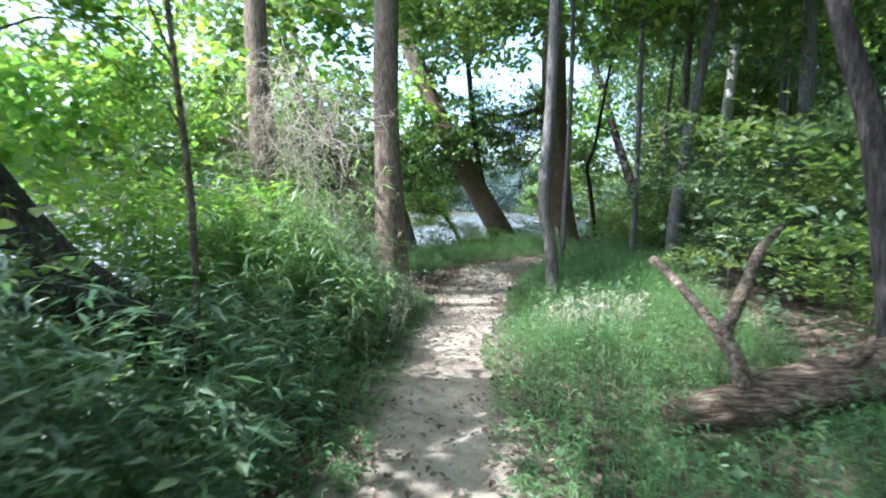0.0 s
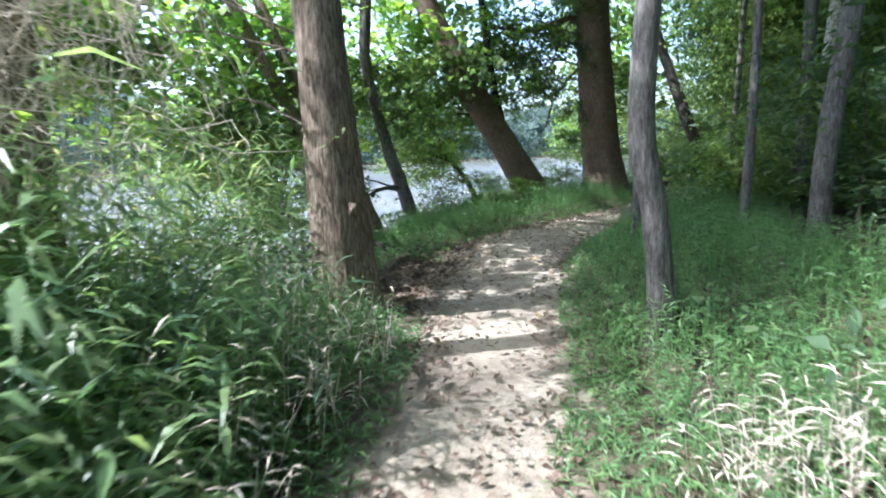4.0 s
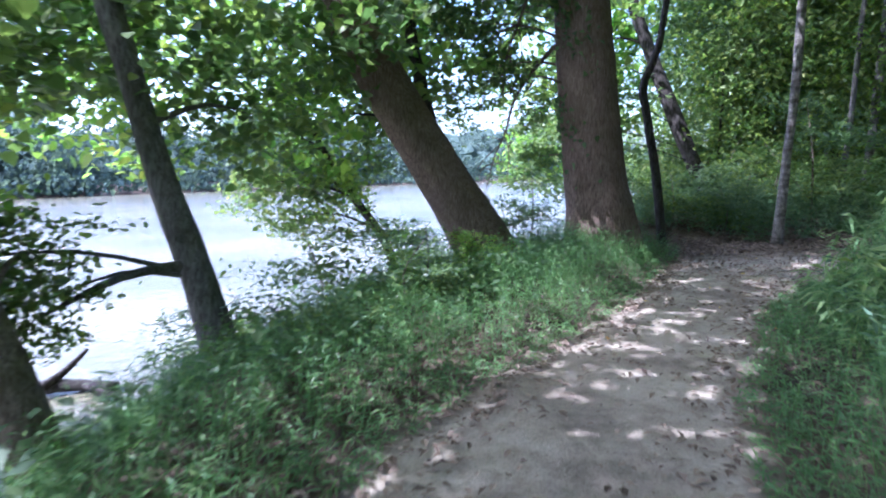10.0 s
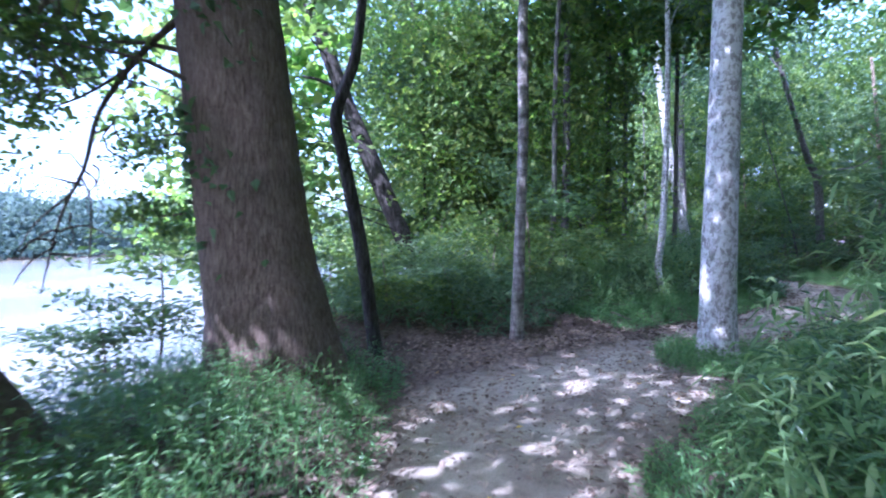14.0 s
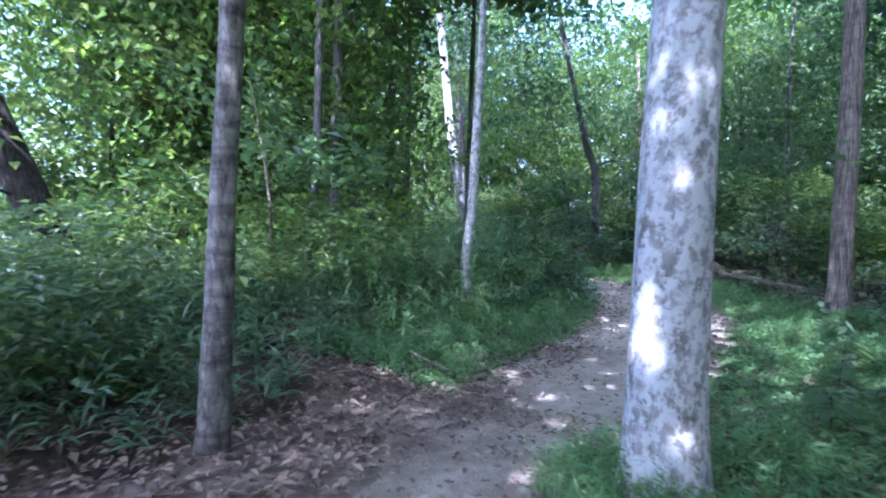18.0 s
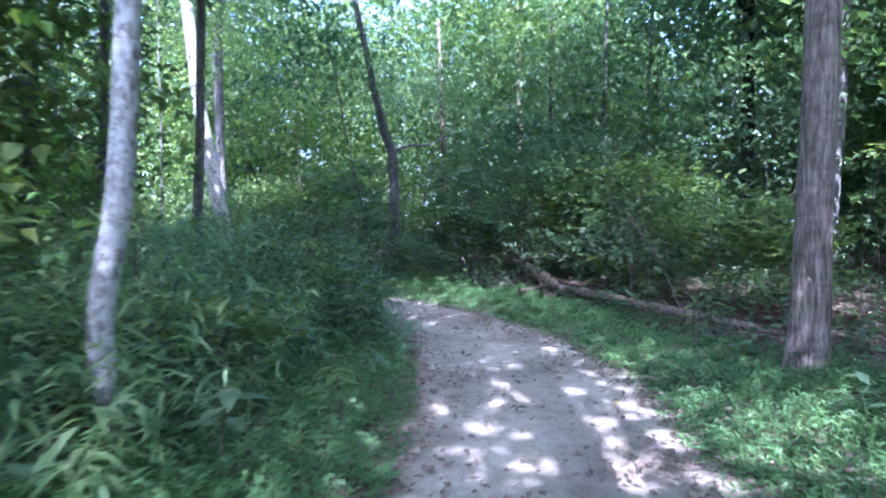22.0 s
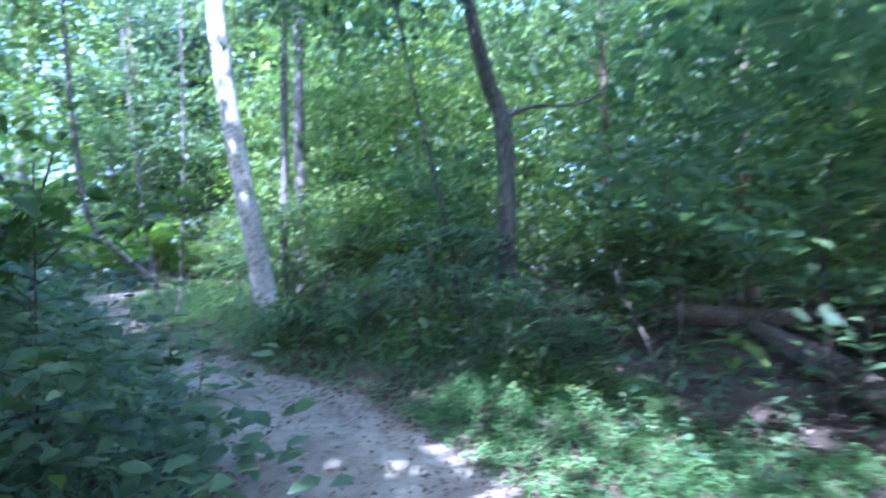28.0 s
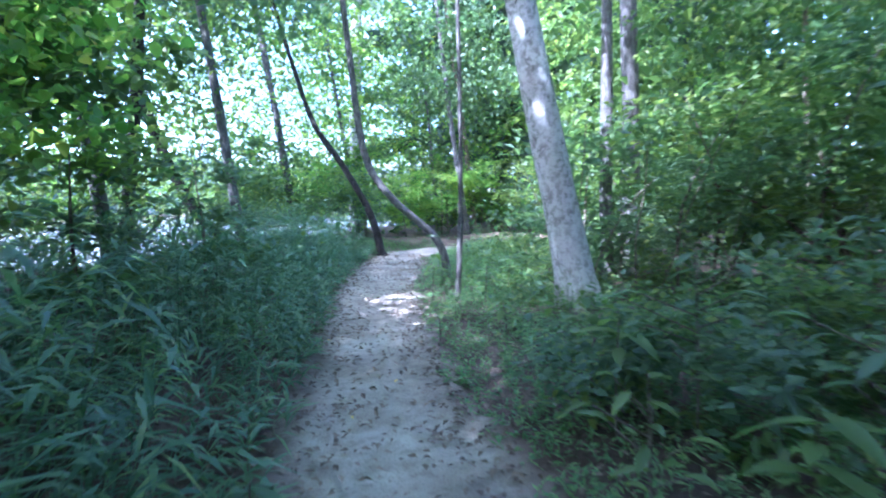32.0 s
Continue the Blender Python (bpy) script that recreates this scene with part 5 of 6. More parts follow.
# ---- broad-leaved seedlings, each a plant of its own ----
def seedling(seed, tall, leaf, k=9, name="seedling", label="broad-leaved seedling with drooping green leaves beside the trail", low=0.55, reach=0.0):
    """A stem with a whorl of long drooping leaves, as one plant with stem and leaf parts."""
    r = np.random.default_rng(seed)
    t = new(name)
    tagged(t, label, "plant", "seedlings by the trail")
    part("stem", limb_mesh("seedling_stem", [(0, 0, -0.05), (0.02, 0.01, tall * 0.5), (0.05, 0.0, tall)], [0.008, 0.006, 0.004], TWIG, segs=5, sub=2), t)
    for i in range(k):
        a = i * 2.4 + r.uniform(-0.3, 0.3)
        f = low + (1 - low) * i / k
        root = np.array([[0.02 + 0.03 * f, 0.005, tall * f]])
        if reach and i % 3:
            out = reach * r.uniform(0.3, 1.0)
            root = root + np.array([[math.cos(a) * out, math.sin(a) * out, 0.1 * out]])
            part("twig", limb_mesh("twig", [(0.03 * f, 0.005, tall * f - 0.1), tuple(root[0])], [0.005, 0.003], TWIG, segs=4, sub=1), t)
        d = unit(np.array([[math.cos(a), math.sin(a), r.uniform(-0.1, 0.5)]]))
        sd = np.array([[-math.sin(a), math.cos(a), 0.0]])
        ln = leaf * r.uniform(0.7, 1.15)
        n = 5
        u = np.linspace(0, 1, n)
        w = ln * 0.4 * np.array([0.12, 0.75, 1.0, 0.62, 0.03]) / 2
        mid = root + d * (ln * u)[:, None] + np.array([0, 0, -1.0]) * (0.45 * ln * u**2)[:, None]
        v = np.concatenate([mid + sd * w[:, None] + [0, 0, 0.012], mid, mid - sd * w[:, None] + [0, 0, 0.012]])
        q = [(j, j + 1, n + j + 1, n + j) for j in range(n - 1)] + [(n + j, n + j + 1, 2 * n + j + 1, 2 * n + j) for j in range(n - 1)]
        part("leaf", mesh_np("seedling_leaf", v, q, LEAF_DEEP if seed % 2 else LEAF, True), t)
    return t


seedlings = [seedling(500 + i, (0.45, 0.6, 0.75, 0.35)[i], (0.2, 0.24, 0.26, 0.18)[i]) for i in range(4)]
spots = [(21.9, 23.2), (22.4, 23.8), (22.0, 24.4), (22.7, 24.9), (21.7, 22.4), (22.9, 22.9), (22.3, 25.7), (23.1, 26.3), (18.6, 23.3), (18.2, 22.7), (16.4, 22.3), (14.3, 21.6), (13.4, 21.5), (17.5, 22.6), (19.3, 24.4),
         (19.9, 25.8), (18.6, 18.7), (19.5, 18.3), (17.6, 17.6), (20.4, 19.0), (21.2, 18.9), (16.9, 18.3), (21.4, 21.4), (20.6, 26.9), (23.4, 29.2), (24.0, 30.6), (23.9, 31.9), (24.6, 32.9), (23.0, 29.9), (24.9, 31.4), (22.6, 26.9), (23.0, 28.0), (22.8, 21.9), (12.3, 21.7), (15.3, 22.1), (9.8, 18.2), (11.1, 18.1)]
for i, (x, y) in enumerate(spots):
    m = Matrix.LocRotScale(Vector((x, y, hz(x, y))), Euler((0, 0, i * 1.7)), Vector((1, 1, 1)))
    if i < 4:
        seedlings[i].matrix_basis = m
    else:
        copy_thing(seedlings[i % 4], m)

for i, (x, y, tall, leaf, k, reach) in enumerate(((19.25, 19.2, 2.5, 0.2, 30, 0.75), (18.9, 18.6, 2.1, 0.19, 22, 0.6), (18.15, 23.75, 1.75, 0.19, 20, 0.45), (18.6, 24.9, 1.5, 0.17, 16, 0.4),
                                                  (22.15, 24.6, 1.15, 0.16, 26, 0.4), (22.5, 25.5, 1.0, 0.15, 22, 0.4), (22.0, 26.1, 0.8, 0.15, 16, 0.3), (22.9, 26.6, 1.1, 0.16, 22, 0.4), (21.6, 22.9, 0.95, 0.15, 18, 0.35),
                                                  (17.6, 18.9, 0.7, 0.16, 12, 0.25), (16.2, 18.6, 0.7, 0.17, 12, 0.25))):
    t = seedling(560 + i, tall, leaf, k, "young_sapling", "young sapling with large soft oval leaves at the trail edge" if tall > 1.3 else "knee-high young sapling with broad oval leaves", 0.4, reach)
    t.matrix_basis = Matrix.LocRotScale(Vector((x, y, hz(x, y))), Euler((0, 0, i * 1.3)), Vector((1, 1, 1)))

# thin bare whips in the depth of the woods
r = np.random.default_rng(520)
out = []
for i in range(260):
    x, y = r.uniform(9, 34), r.uniform(13, 38)
    g, side = trail_gap(x, y)
    if g[0] < 1.8 or g[0] > 12:
        continue
    p = np.array([x, y, hz(x, y) - 0.05])
    d = unit(np.array([r.normal(0, 0.25), r.normal(0, 0.25), 1.0]))
    pts = [p]
    for k in range(4):
        d = unit(d + r.normal(0, 0.12, 3))
        pts.append(pts[-1] + d * r.uniform(0.3, 0.8))
    rad = r.uniform(0.006, 0.018)
    v, f, _, _ = tube(pts, np.linspace(rad, rad * 0.4, 5), segs=5)
    out.append((v, f))
whips = new("bare_stems", mesh_np("bare_stems", *join_np(out), TWIG, True))
tagged(whips, "thin bare grey stems standing in the undergrowth", "stems", kind="stuff")


# ---- fallen leaves ----
def litter(n, box, keep_rule, seed, kind, mat, size):
    r = np.random.default_rng(seed)
    x, y = r.uniform(box[0], box[2], n), r.uniform(box[1], box[3], n)
    g, side = trail_gap(x, y)
    keep = (r.uniform(0, 1, n) < keep_rule(x, y, g, side)) & (shore_gap(x, y) > 0.8)
    x, y = x[keep], y[keep]
    p = np.stack([x, y, height(x, y) + 0.016 + r.uniform(0, 0.012, len(x))], 1)
    return new(kind, mesh_np(kind, *random_leaves(p, size, r, 0.8, 0.6, 0.05), mat))


def litter_rule(x, y, g, side):
    near = np.exp(-np.abs(g + 0.04) / 0.27) * 1.0
    clearing = np.where((x > 4.5) & (x < 9.5), 0.85, np.clip(0.12 + 0.22 * wobble(x, y, 1.6, 5.0), 0.03, 0.6)) * (g < 0)
    bank = np.where((x < 0.0) & (y > 9.6) & (y < 13.5) & (g < 0.9), 0.9, 0)
    woods = np.where(g > 0.4, 0.35, 0)
    return np.clip(near + clearing + bank + woods, 0, 1)


l1 = litter(62000, (-2.5, -1, 10, 22), litter_rule, 201, "leaf_litter", DRY, 0.06)
tagged(l1, "brown fallen leaves scattered over the trail and its edges", "leaves", kind="stuff")
l2 = litter(115000, (9, 14, 27, 40), litter_rule, 202, "leaf_litter", DRY, 0.062)
tagged(l2, "brown fallen leaves scattered over the trail and its edges", "leaves", kind="stuff")
l4 = litter(2600, (-1.7, 9.5, 0.5, 13.6), lambda x, y, g, s: np.where((x < -0.3 + 0.1 * (y - 10)) & (g < 1.0), 0.95, 0.12), 204, "leaf_litter", DRY, 0.085)
tagged(l4, "thick brown leaf litter drifted against a log", "leaves", kind="stuff")
l5 = litter(7500, (4.6, 20.4, 12, 24.5), lambda x, y, g, s: np.where((s > 0) & (g < 2.6), 0.8, 0.0), 205, "leaf_litter", DRY, 0.085)
tagged(l5, "brown leaf litter under the trees by the clearing", "leaves", kind="stuff")
straw = verge(240, (0.85, 5.8, 2.4, 6.9), lambda x, y, g, side, s, r: np.where(np.hypot((x - 1.55) / 0.65, (y - 6.3) / 0.4) < 1, 0.5, 0) * r.uniform(0.7, 1.1, len(x)), 206, "dead_grass", 6, (0.12, 0.008), 0.2, 0.3, VINE)
tagged(straw, "pale dead grass in the sun beside the trail", "grass", kind="stuff")
seedy = verge(330, (-1.9, 4.9, -0.5, 8.2), lambda x, y, g, side, s, r: np.where((g > 0.12) & (g < 1.2), 0.45 + 0.5 * np.clip(g, 0, 1), 0) * r.uniform(0.7, 1.15, len(x)), 207, "seeding_grass", 7, (0.1, 0.009), 0.9, 0.3, VINE)
tagged(seedy, "pale seeding grass standing in the sun by the trail", "grass", kind="stuff")
l6 = litter(11000, (15.5, 15.2, 26, 20.2), lambda x, y, g, s: np.where(g > 1.3, 0.8, 0.0), 208, "leaf_litter", DRY, 0.085)
tagged(l6, "brown leaf litter on the forest floor behind the fallen log", "leaves", kind="stuff")
l7 = litter(16000, (-2, 8, 10, 21), lambda x, y, g, s: np.exp(-np.abs(g + 0.1) / 0.22) * np.where(s > 0, 1.0, 0.4), 209, "leaf_litter", DRY, 0.085)
tagged(l7, "large brown leaves drifted along the trail edges", "leaves", kind="stuff")
l3 = litter(420, (-1, 4, 24, 34), lambda x, y, g, s: np.where(g < 0.3, 0.6, 0.0), 203, "fallen_yellow_leaves", YELLOW, 0.07)
tagged(l3, "single yellow leaves lying on the path", "leaves", kind="stuff")


# ---- fallen wood ----
def fallen(name, label, runs, mat, segs=14, rough=0.05, category="log", ridges=0):
    """A log or branch: the first run is the stem, the others its side branches."""
    base = Vector(runs[0][0][0])
    t = new(name)
    t.location = base
    tagged(t, label, category)
    for i, (pts, rad) in enumerate(runs):
        p = [tuple(Vector(q) - base) for q in pts]
        part("stem" if i == 0 else "branch", limb_mesh(name, p, rad, mat, segs=segs, rough=rough, ridges=ridges, seed=i + len(label), sub=6), t)
    return t


fallen("fallen_log", "long weathered fallen log forking beside the trail",
       [([(25.4, 21.3, 0.55), (23.5, 20.8, 0.5), (22.4, 20.5, 0.44), (21.45, 20.14, 0.34)], [0.10, 0.13, 0.14, 0.13]),
        ([(21.55, 20.16, 0.34), (21.1, 20.08, 0.3), (20.6, 20.02, 0.33), (20.0, 19.78, 0.35), (19.3, 19.42, 0.37), (18.3, 18.95, 0.38), (17.4, 18.5, 0.39), (16.7, 18.05, 0.38), (16.3, 17.7, 0.36)], [0.12, 0.085, 0.074, 0.074, 0.074, 0.07, 0.062, 0.05, 0.035]),
        ([(21.5, 20.1, 0.36), (21.65, 19.75, 0.33), (21.9, 19.35, 0.34), (22.4, 19.0, 0.42)], [0.08, 0.075, 0.07, 0.05]),
        ([(24.2, 21.0, 0.5), (24.6, 20.5, 0.5), (25.4, 20.2, 0.55)], [0.05, 0.04, 0.03]),
        ([(21.35, 20.2, 0.3), (20.9, 20.5, 0.27), (20.5, 20.78, 0.25)], [0.06, 0.05, 0.045])], DEADWOOD)
fallen("fallen_log", "brown fallen trunk far back on the forest floor", [([(26.2, 25.4, 0.55), (26.0, 23.2, 0.6), (25.9, 20.4, 0.62), (26.5, 17.5, 0.6)], [0.12, 0.15, 0.15, 0.13])], DEADWOOD)
fallen("fallen_log", "thick rotten log with flaking bark lying in the grass",
       [([(1.35, 3.35, 0.24), (1.8, 3.45, 0.32), (2.3, 3.6, 0.38), (2.95, 3.85, 0.46), (3.5, 4.15, 0.5)], [0.09, 0.13, 0.165, 0.185, 0.2]),
        ([(2.6, 3.7, 0.5), (2.7, 3.62, 0.66), (2.74, 3.6, 0.72)], [0.06, 0.045, 0.035])], LOG_BARK, 28, 0.06, ridges=7)
fallen("forked_branch", "bare forked dead branch propped up on a rotten log",
       [([(1.82, 3.44, 0.44), (1.79, 3.46, 0.6), (1.72, 3.56, 0.76)], [0.062, 0.058, 0.055]),
        ([(1.73, 3.54, 0.74), (1.72, 4.02, 0.9), (1.66, 4.45, 1.07), (1.63, 4.6, 1.12)], [0.042, 0.038, 0.036, 0.045]),
        ([(1.73, 3.55, 0.74), (1.95, 3.72, 1.08), (2.1, 3.86, 1.29), (2.37, 4.09, 1.45)], [0.045, 0.04, 0.034, 0.022])], DEADWOOD, 10, 0.04, "branch")
fallen("arched_branch", "dark dead branch arching out over the water",
       [([(-1.1, 12.3, -0.04), (-1.25, 12.32, 0.04), (-1.51, 12.33, 0.11), (-1.85, 12.33, 0.17), (-2.07, 12.35, 0.3), (-2.32, 12.36, 0.41), (-2.76, 12.35, 0.46), (-3.15, 12.33, 0.4), (-3.5, 12.3, 0.2), (-3.7, 12.3, -0.2)],
         [0.085, 0.075, 0.068, 0.064, 0.062, 0.06, 0.055, 0.05, 0.045, 0.04]),
        ([(-2.5, 12.36, 0.44), (-3.0, 12.5, 0.6), (-3.6, 12.6, 0.55)], [0.03, 0.022, 0.012])], BARK_DARK, 12, 0.06, "branch")
fallen("trail_edging_log", "weathered log laid along the edge of the trail",
       [([(-0.95, 12.1, -0.02), (-1.05, 11.4, -0.03), (-1.15, 10.4, -0.06), (-1.2, 9.9, -0.1)], [0.06, 0.075, 0.08, 0.08])], DEADWOOD, 12, 0.05)
fallen("dead_branches", "bleached dead branches leaning in the undergrowth",
       [([(27.2, 27.9, 0.1), (27.6, 28.3, 1.2), (28.1, 28.9, 2.3)], [0.05, 0.04, 0.02]),
        ([(27.3, 28.0, 0.6), (26.9, 28.6, 1.3), (26.5, 29.2, 1.7)], [0.03, 0.025, 0.012]),
        ([(27.3, 27.9, 0.3), (27.9, 27.8, 1.0), (28.6, 27.7, 1.5)], [0.03, 0.02, 0.01])], DEADWOOD, 8, 0.04, "branch")

fallen("driftwood", "dark driftwood branches caught at the water's edge",
       [([(-4.9, 17.6, -1.12), (-4.2, 17.9, -1.05), (-3.4, 18.0, -1.1)], [0.07, 0.09, 0.06]),
        ([(-4.5, 17.2, -1.15), (-4.1, 17.9, -0.95), (-3.9, 18.3, -0.7)], [0.05, 0.045, 0.02]),
        ([(-4.0, 18.2, -1.15), (-3.5, 17.7, -1.0), (-2.9, 17.4, -1.1)], [0.05, 0.05, 0.03]),
        ([(-4.3, 17.8, -1.05), (-4.6, 18.2, -0.85), (-5.0, 18.4, -0.8)], [0.04, 0.03, 0.012])], BARK_DARK, 10, 0.06, "driftwood")
r = np.random.default_rng(620)
for i in range(9):
    x, y = r.uniform(9.0, 11.6), r.uniform(21.5, 23.2)
    a, ln = r.uniform(0, 6.28), r.uniform(0.4, 1.1)
    z = hz(x, y) + 0.02
    fallen("fallen_stick", "bare grey stick lying in the leaf litter", [([(x, y, z), (x + ln * 0.5 * math.cos(a), y + ln * 0.5 * math.sin(a), z + r.uniform(0.02, 0.12)), (x + ln * math.cos(a + 0.3), y + ln * math.sin(a + 0.3), z + r.uniform(0.0, 0.1))], [0.014, 0.011, 0.006])], TWIG, 6, 0.03, "stick")

# ---- the woods on the far bank, distance haze put into their colour ----
r = np.random.default_rng(301)
out = []
for row, (dist, tall, n) in enumerate(((92.5, 3, 9000), (96, 9, 20000), (104, 15, 24000), (116, 21, 26000), (128, 25, 16000))):
    run = np.concatenate([[0], np.cumsum(np.linalg.norm(np.diff(SHORE, axis=0), axis=1))])
    u = r.uniform(run[1] - 60, run[-2] + 120, n)
    px, py = np.interp(u, run, SHORE[:, 0]), np.interp(u, run, SHORE[:, 1])
    qx, qy = np.interp(u + 8, run, SHORE[:, 0]), np.interp(u + 8, run, SHORE[:, 1])
    d = unit(np.stack([qx - px, qy - py], 1))
    px, py = px - d[:, 1] * (dist + r.normal(0, 3, n)), py + d[:, 0] * (dist + r.normal(0, 3, n))
    top = tall * (0.75 + 0.2 * np.sin(u * 0.13 + row) + 0.15 * np.sin(u * 0.41 + 2 * row))
    pz = -0.8 + top * r.uniform(0, 1, n) ** 0.8
    lump = np.sin(u * 0.55 + row * 2) + np.sin(u * 1.3 + pz * 0.5) + 0.8 * np.sin(pz * 0.9 + u * 0.21)
    keep = lump > -0.9 + 0.5 * r.normal(0, 1, n)
    px, py, pz = px[keep], py[keep], pz[keep]
    out.append(random_leaves(np.stack([px, py, pz], 1), 1.0, r, 0.3, 0.8, 0.3))
# their crowns close up into one lumpy mass
u = np.arange(run[1] - 60, run[-2] + 120, 0.8)
prof = np.linspace(0, 1, 16)
cx, cy = np.interp(u, run, SHORE[:, 0]), np.interp(u, run, SHORE[:, 1])
d = unit(np.stack([np.interp(u + 8, run, SHORE[:, 0]) - cx, np.interp(u + 8, run, SHORE[:, 1]) - cy], 1))
U, W = np.meshgrid(u, prof, indexing="ij")
depth_ = 102 + 30 * W ** 1.6 + 2.5 * np.sin(U * 0.7 + 9 * W) + 1.5 * np.sin(U * 1.7 - 14 * W) + r.normal(0, 1.1, U.shape)
rise_ = -0.8 + (15 + 3 * np.sin(U * 0.09) + 2 * np.sin(U * 0.31)) * W ** 0.8 + 1.2 * np.sin(U * 0.9 + 20 * W) * (W > 0) + r.normal(0, 0.9, U.shape) * (W > 0)
v = np.stack([cx[:, None] - d[:, 1:] * depth_, cy[:, None] + d[:, :1] * depth_, rise_], -1).reshape(-1, 3)
i, j = np.meshgrid(np.arange(len(u) - 1), np.arange(15), indexing="ij")
q = (i * 16 + j).ravel()
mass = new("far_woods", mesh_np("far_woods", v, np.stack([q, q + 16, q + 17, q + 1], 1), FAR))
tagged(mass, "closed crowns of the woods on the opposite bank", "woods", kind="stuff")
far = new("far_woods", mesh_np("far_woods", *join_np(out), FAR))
tagged(far, "green woods with haze-tinted leaf colour along the opposite river bank", "woods", kind="stuff")

# ---- the closing depth of the forest ----
def layered(centres, per, wide, r):
    """Leaf places in thin, nearly level sprays round each centre, drooping outwards."""
    n = len(centres)
    k = np.repeat(np.arange(n), per)
    a, d = r.uniform(0, 2 * np.pi, n * per), np.sqrt(r.uniform(0, 1, n * per))
    w = (wide * r.uniform(0.5, 1.4, n))[k]
    tilt = r.normal(0, 0.22, (n, 2))[k]
    dx, dy = np.cos(a) * d * w, np.sin(a) * d * w * 0.7
    dz = dx * tilt[:, 0] + dy * tilt[:, 1] - 0.25 * d * d * w + r.normal(0, 0.07, n * per) * wide
    return centres[k] + np.stack([dx, dy, dz], 1)


def leafy_depth(kind, label, px, py, pz, ok, size, mat, r, per=12, wide=0.75, thin=-0.5, category="woods"):
    lump = np.sin(px * 1.1 + 1) * np.cos(py * 1.3) + 0.7 * np.sin(pz * 1.7 + px * 0.6) + 0.5 * np.cos(py * 2.3 + pz * 0.9)
    ok &= lump > thin + 0.45 * r.normal(0, 1, len(px))
    px, py, pz = px[ok], py[ok], pz[ok]
    p = layered(np.stack([px, py, pz + height(px, py)], 1), per, wide, r)
    tagged(new(kind, mesh_np(kind, *random_leaves(p, size, r, 0.6, 0.68, 0.3), mat)), label, category, kind="stuff")


def forest_wall(n, dist, spread_, seed, tall, size, mat, label, wide):
    r = np.random.default_rng(seed)
    u = r.integers(0, len(TRAIL_FINE), n)
    d = dist + spread_ * np.abs(r.normal(0, 1, n))
    px = TRAIL_FINE[u, 0] + norm[u, 0] * -d
    py = TRAIL_FINE[u, 1] + norm[u, 1] * -d
    # round the far ends and behind the start
    ang = r.uniform(-0.15 * np.pi, 1.0 * np.pi, n)
    k = r.uniform(0, 1, n)
    cx, cy = np.where(k < 0.5, 31.0, 12.0), np.where(k < 0.5, 48.0, -12.0)
    ring = r.uniform(0, 1, n) < 0.35
    px = np.where(ring, cx + np.where(k < 0.5, 1, -1) * (10 + 4 * r.normal(0, 1, n)) * np.sin(ang) * 1.3, px)
    py = np.where(ring, cy + np.where(k < 0.5, 1, -1) * (9 + 4 * r.normal(0, 1, n)) * np.cos(ang), py)
    g, side = trail_gap(px, py)
    leafy_depth("forest_depth", label, px, py, tall * r.uniform(0, 1, n) ** 0.9, (shore_gap(px, py) > 3.0) & (g > 5), size, mat, r, 12, wide)


# Farther layers take bluer, darker leaf colours, with forest shade and haze painted in.
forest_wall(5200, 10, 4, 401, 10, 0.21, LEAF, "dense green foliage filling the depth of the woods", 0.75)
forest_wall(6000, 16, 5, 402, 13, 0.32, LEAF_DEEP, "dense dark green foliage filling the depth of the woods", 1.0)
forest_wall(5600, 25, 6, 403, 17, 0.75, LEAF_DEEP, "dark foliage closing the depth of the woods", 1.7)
forest_wall(4200, 36, 8, 404, 20, 1.15, FAR, "dark foliage with haze-tinted leaf colour closing the depth of the woods", 2.4)


def riverside_foliage(n, seed, size, mat, label):
    """Sunlit leaves of the trees between the later trail and the river, and beyond its last bend."""
    r = np.random.default_rng(seed)
    first = int(np.argmin(np.hypot(TRAIL_FINE[:, 0] - 9, TRAIL_FINE[:, 1] - 20)))
    u = r.integers(first, len(TRAIL_FINE), n)
    late = TRAIL_FINE[u, 1] > 30
    d = np.where(late, r.uniform(3.5, 15, n), r.uniform(4.5, 12, n)) * np.where((r.uniform(0, 1, n) < 0.25) & (TRAIL_FINE[u, 1] > 36), -1, 1)
    px, py = TRAIL_FINE[u, 0] + norm[u, 0] * d + r.normal(0, 0.8, n), TRAIL_FINE[u, 1] + norm[u, 1] * d + r.normal(0, 0.8, n)
    g, side = trail_gap(px, py)
    leafy_depth("riverside_foliage", label, px, py, 0.6 + 7.4 * r.uniform(0, 1, n) ** 0.85, (shore_gap(px, py) > 0.4) & (g > 2.6), size, mat, r, 12, 0.75, -0.55, "foliage")


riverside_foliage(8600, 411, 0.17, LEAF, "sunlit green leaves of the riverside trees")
# thinner layer with sunlight put into its leaf colour
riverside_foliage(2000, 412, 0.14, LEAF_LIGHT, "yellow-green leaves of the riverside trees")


def forest_block(n, box, tall, size, seed, mat, label, wide, thin=-0.5):
    r = np.random.default_rng(seed)
    px, py = r.uniform(box[0], box[2], n), r.uniform(box[1], box[3], n)
    g, side = trail_gap(px, py)
    leafy_depth("forest_depth", label, px, py, 0.3 + tall * r.uniform(0, 1, n) ** 0.9, (g > 3.2) & (shore_gap(px, py) > 1.0), size, mat, r, 12, wide, thin)


forest_block(2300, (28, 28, 46, 52), 10, 0.27, 421, LEAF, "green foliage filling the woods beyond the bend", 0.9)
forest_block(2600, (38, 2, 56, 46), 14, 0.5, 422, LEAF_DEEP, "dark foliage filling the woods beyond the bend", 1.4)
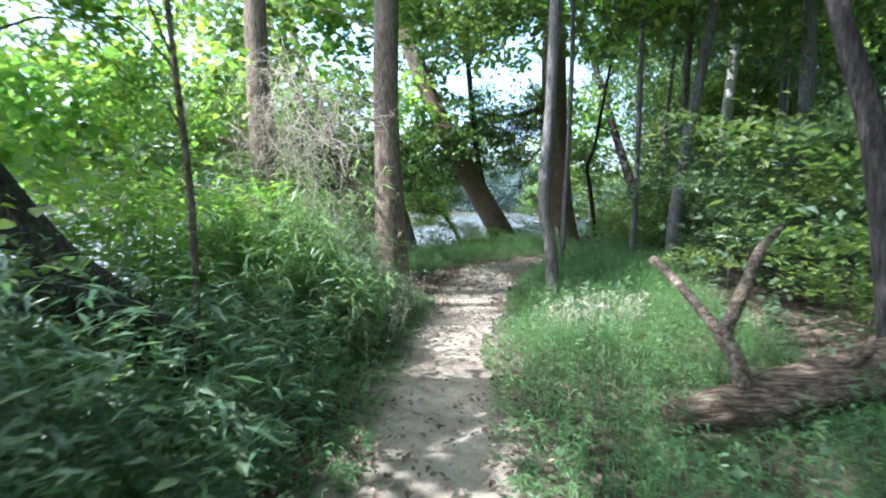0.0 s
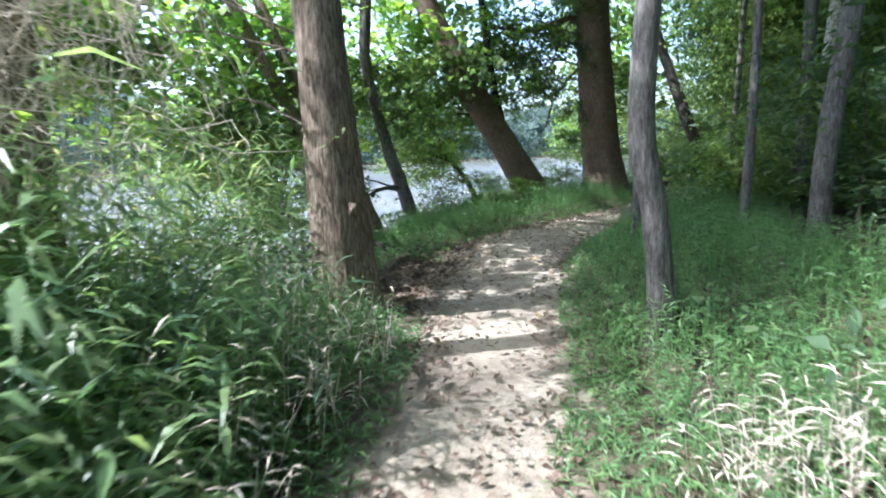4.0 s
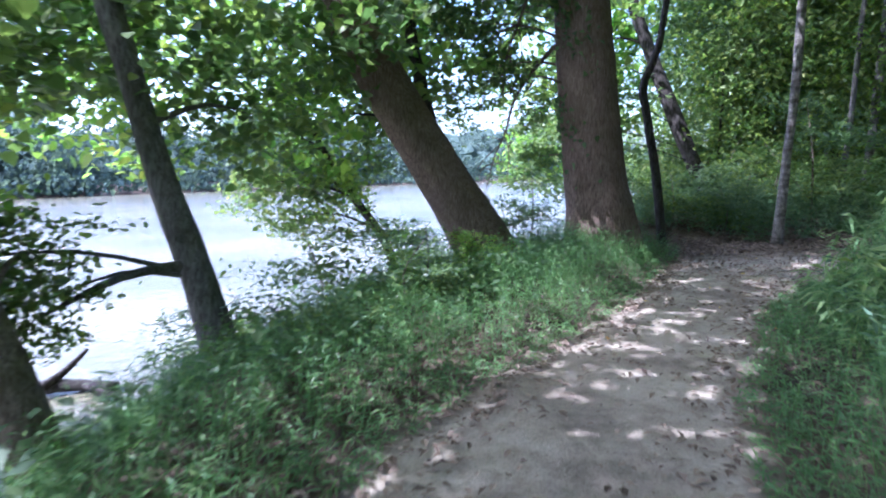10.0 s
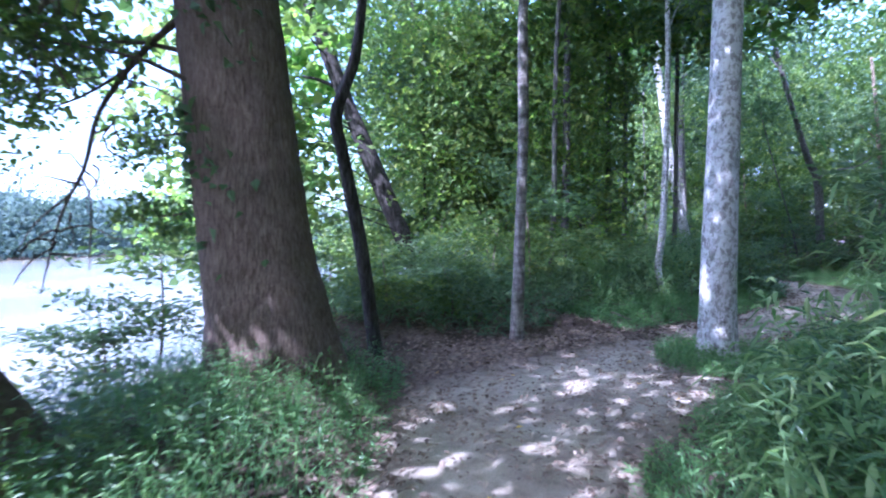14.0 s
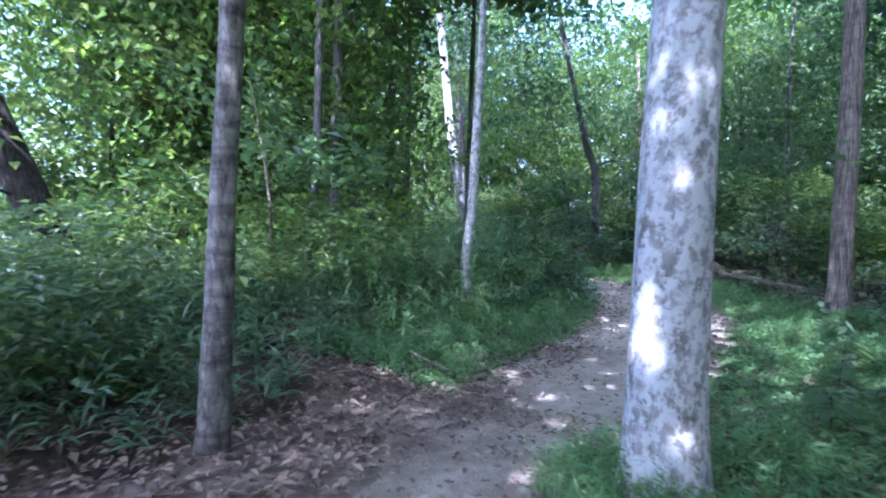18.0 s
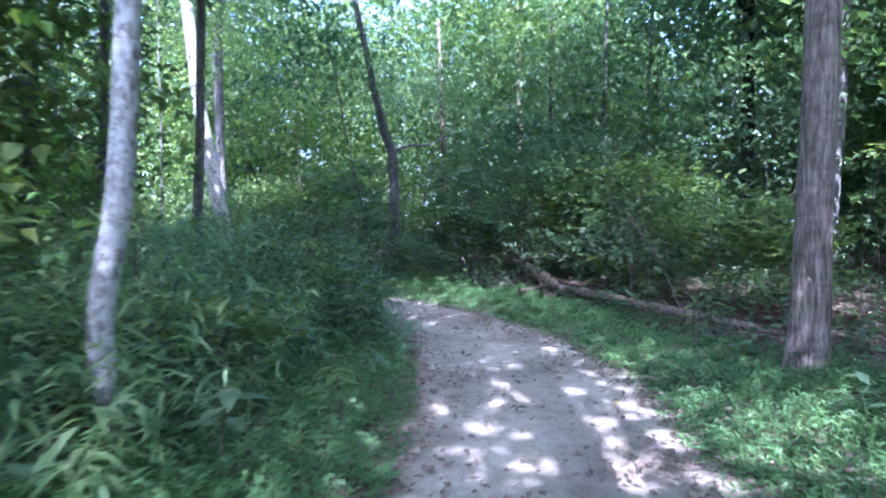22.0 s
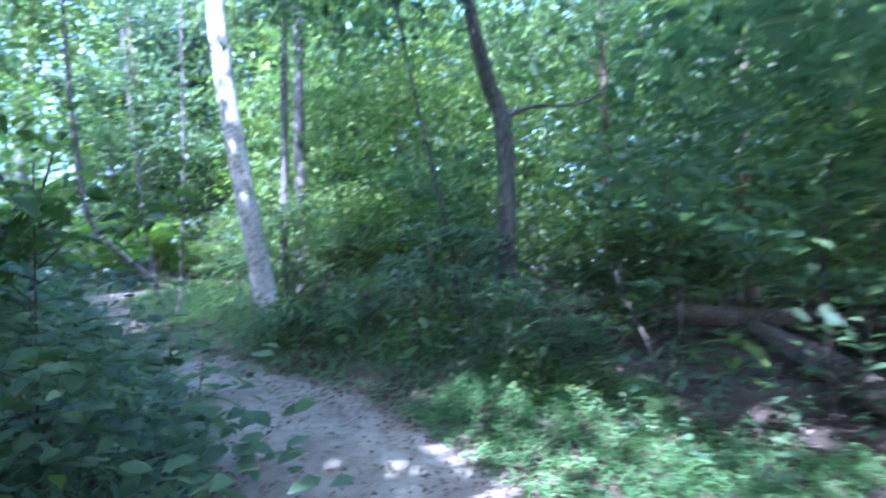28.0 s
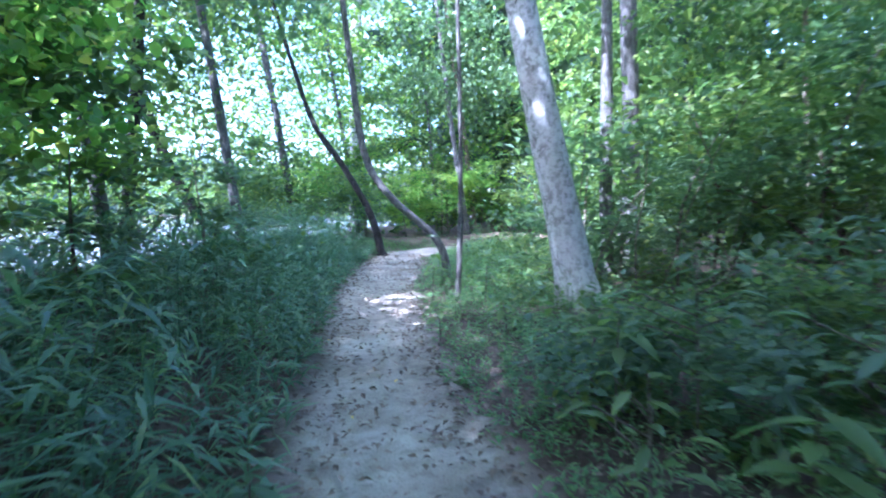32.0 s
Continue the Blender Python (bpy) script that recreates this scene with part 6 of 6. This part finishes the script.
forest_block(3400, (27.5, 15, 42, 45), 14, 0.25, 428, LEAF, "tall green foliage behind the saplings", 1.0, -1.3)
# sunlight painted in by the brighter leaf colour
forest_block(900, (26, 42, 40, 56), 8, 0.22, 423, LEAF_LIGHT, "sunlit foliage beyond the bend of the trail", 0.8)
forest_block(1100, (9, 5, 25, 15.5), 12.5, 0.2, 426, LEAF_DEEP, "dark leafy crowns of the woods behind the clearing", 0.9)
forest_block(700, (19.5, 14.5, 29, 20), 4.5, 0.13, 424, LEAF_DEEP, "layered leafy sprays of young woodland trees", 0.65)
forest_block(520, (23.5, 20, 31, 32), 5.5, 0.14, 425, LEAF, "layered leafy sprays of young woodland trees", 0.65)

def bank_foliage(n, seed, size, mat, label):
    """Leaves of the trees that hang over the water beyond the last bend."""
    r = np.random.default_rng(seed)
    run = np.concatenate([[0], np.cumsum(np.linalg.norm(np.diff(SHORE, axis=0), axis=1))])
    u = r.uniform(run[10], run[14] + 8, n)
    px, py = np.interp(u, run, SHORE[:, 0]), np.interp(u, run, SHORE[:, 1])
    qx, qy = np.interp(u + 3, run, SHORE[:, 0]), np.interp(u + 3, run, SHORE[:, 1])
    d = unit(np.stack([qx - px, qy - py], 1))
    off = r.uniform(-2.5, 4.5, n)
    px, py = px - d[:, 1] * off, py + d[:, 0] * off
    g, side = trail_gap(px, py)
    pz = np.where(off > 0, 0.8, 0.3) + 12.5 * r.uniform(0, 1, n) ** 0.9 - np.minimum(height(px, py), 0)
    leafy_depth("riverside_foliage", label, px, py, pz, g > 3, size, mat, r, 12, 0.8, -0.3, "foliage")


# lit look of these leaves comes from the sun-toned colour
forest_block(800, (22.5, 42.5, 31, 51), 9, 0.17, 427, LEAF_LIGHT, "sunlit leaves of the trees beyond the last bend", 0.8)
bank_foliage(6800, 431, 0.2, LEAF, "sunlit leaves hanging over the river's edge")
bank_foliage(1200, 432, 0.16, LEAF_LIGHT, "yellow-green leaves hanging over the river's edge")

# trees that carry the riverside leaves, seen as slim stems
for x, y, rr in ((12.5, 30.5, 0.12), (15.5, 33.0, 0.16), (18.2, 31.2, 0.09), (19.6, 35.5, 0.14), (22.0, 37.5, 0.12), (17.0, 28.6, 0.07), (24.5, 43.5, 0.15), (27.5, 45.8, 0.1), (31.5, 44.0, 0.13)):
    tree("slim riverside tree in the sun", [(x, y, 0, rr), (x - 0.2, y + 0.2, 2, rr * 0.9), (x - 0.5, y + 0.4, 4.5, rr * 0.8)], BARK_GREY, 11, 2, 2.2, 5.0, segs=10, group="riverside trees", sub=3)


# ---- the tangle of dead vines ----
def vine_tangle(n, centre, wide, seed):
    r = np.random.default_rng(seed)
    out = []
    for i in range(n):
        p = np.array(centre) + np.clip(r.normal(0, 1, 3), -1.6, 1.6) * np.array(wide)
        d = unit(r.normal(0, 1, 3) + np.array([0, 0, -0.6]))
        pts = [p]
        for k in range(6):
            d = unit(d + r.normal(0, 0.6, 3) + np.array([0, 0, -0.15]))
            pts.append(pts[-1] + d * r.uniform(0.07, 0.2))
        rad = r.uniform(0.0018, 0.0045)
        v, f, _, _ = tube(pts, np.linspace(rad, rad * 0.5, 7), segs=4)
        out.append((v, f))
    return join_np(out)


vines = new("vine_tangle", mesh_np("vine_tangle", *vine_tangle(520, (-2.0, 6.9, 2.35), (0.42, 0.4, 0.5), 77), VINE, True))
tagged(vines, "pale tangle of dead vines hanging on a bank tree", "vines", kind="stuff")


# ---- ivy climbing the huge trunk ----
r = np.random.default_rng(88)
n = 520
zz = 0.9 + 4.6 * r.uniform(0, 1, n) ** 0.8
aa = np.radians(205) + 0.55 * r.normal(0, 1, n) + 0.3 * np.sin(zz * 2.2)
keep = np.sin(zz * 3.1 + aa * 2) + 0.8 * r.normal(0, 1, n) > 0.3
zz, aa = zz[keep], aa[keep]
rr = np.interp(zz, [0, 0.8, 1.5, 4, 6], [0.6, 0.545, 0.53, 0.49, 0.46]) + 0.03
cx, cy = np.interp(zz, [0, 1.5, 4, 6], [3.75, 3.62, 3.4, 3.25]), np.interp(zz, [0, 1.5, 4, 6], [20.7, 20.75, 20.8, 20.85])
p = np.stack([cx + rr * np.cos(aa), cy + rr * np.sin(aa), zz], 1)
ivy = new("ivy", mesh_np("ivy", *random_leaves(p, 0.12, r, 0.1, 0.8), LEAF_DEEP))
tagged(ivy, "dark green ivy leaves climbing the huge trunk", "ivy", kind="stuff")
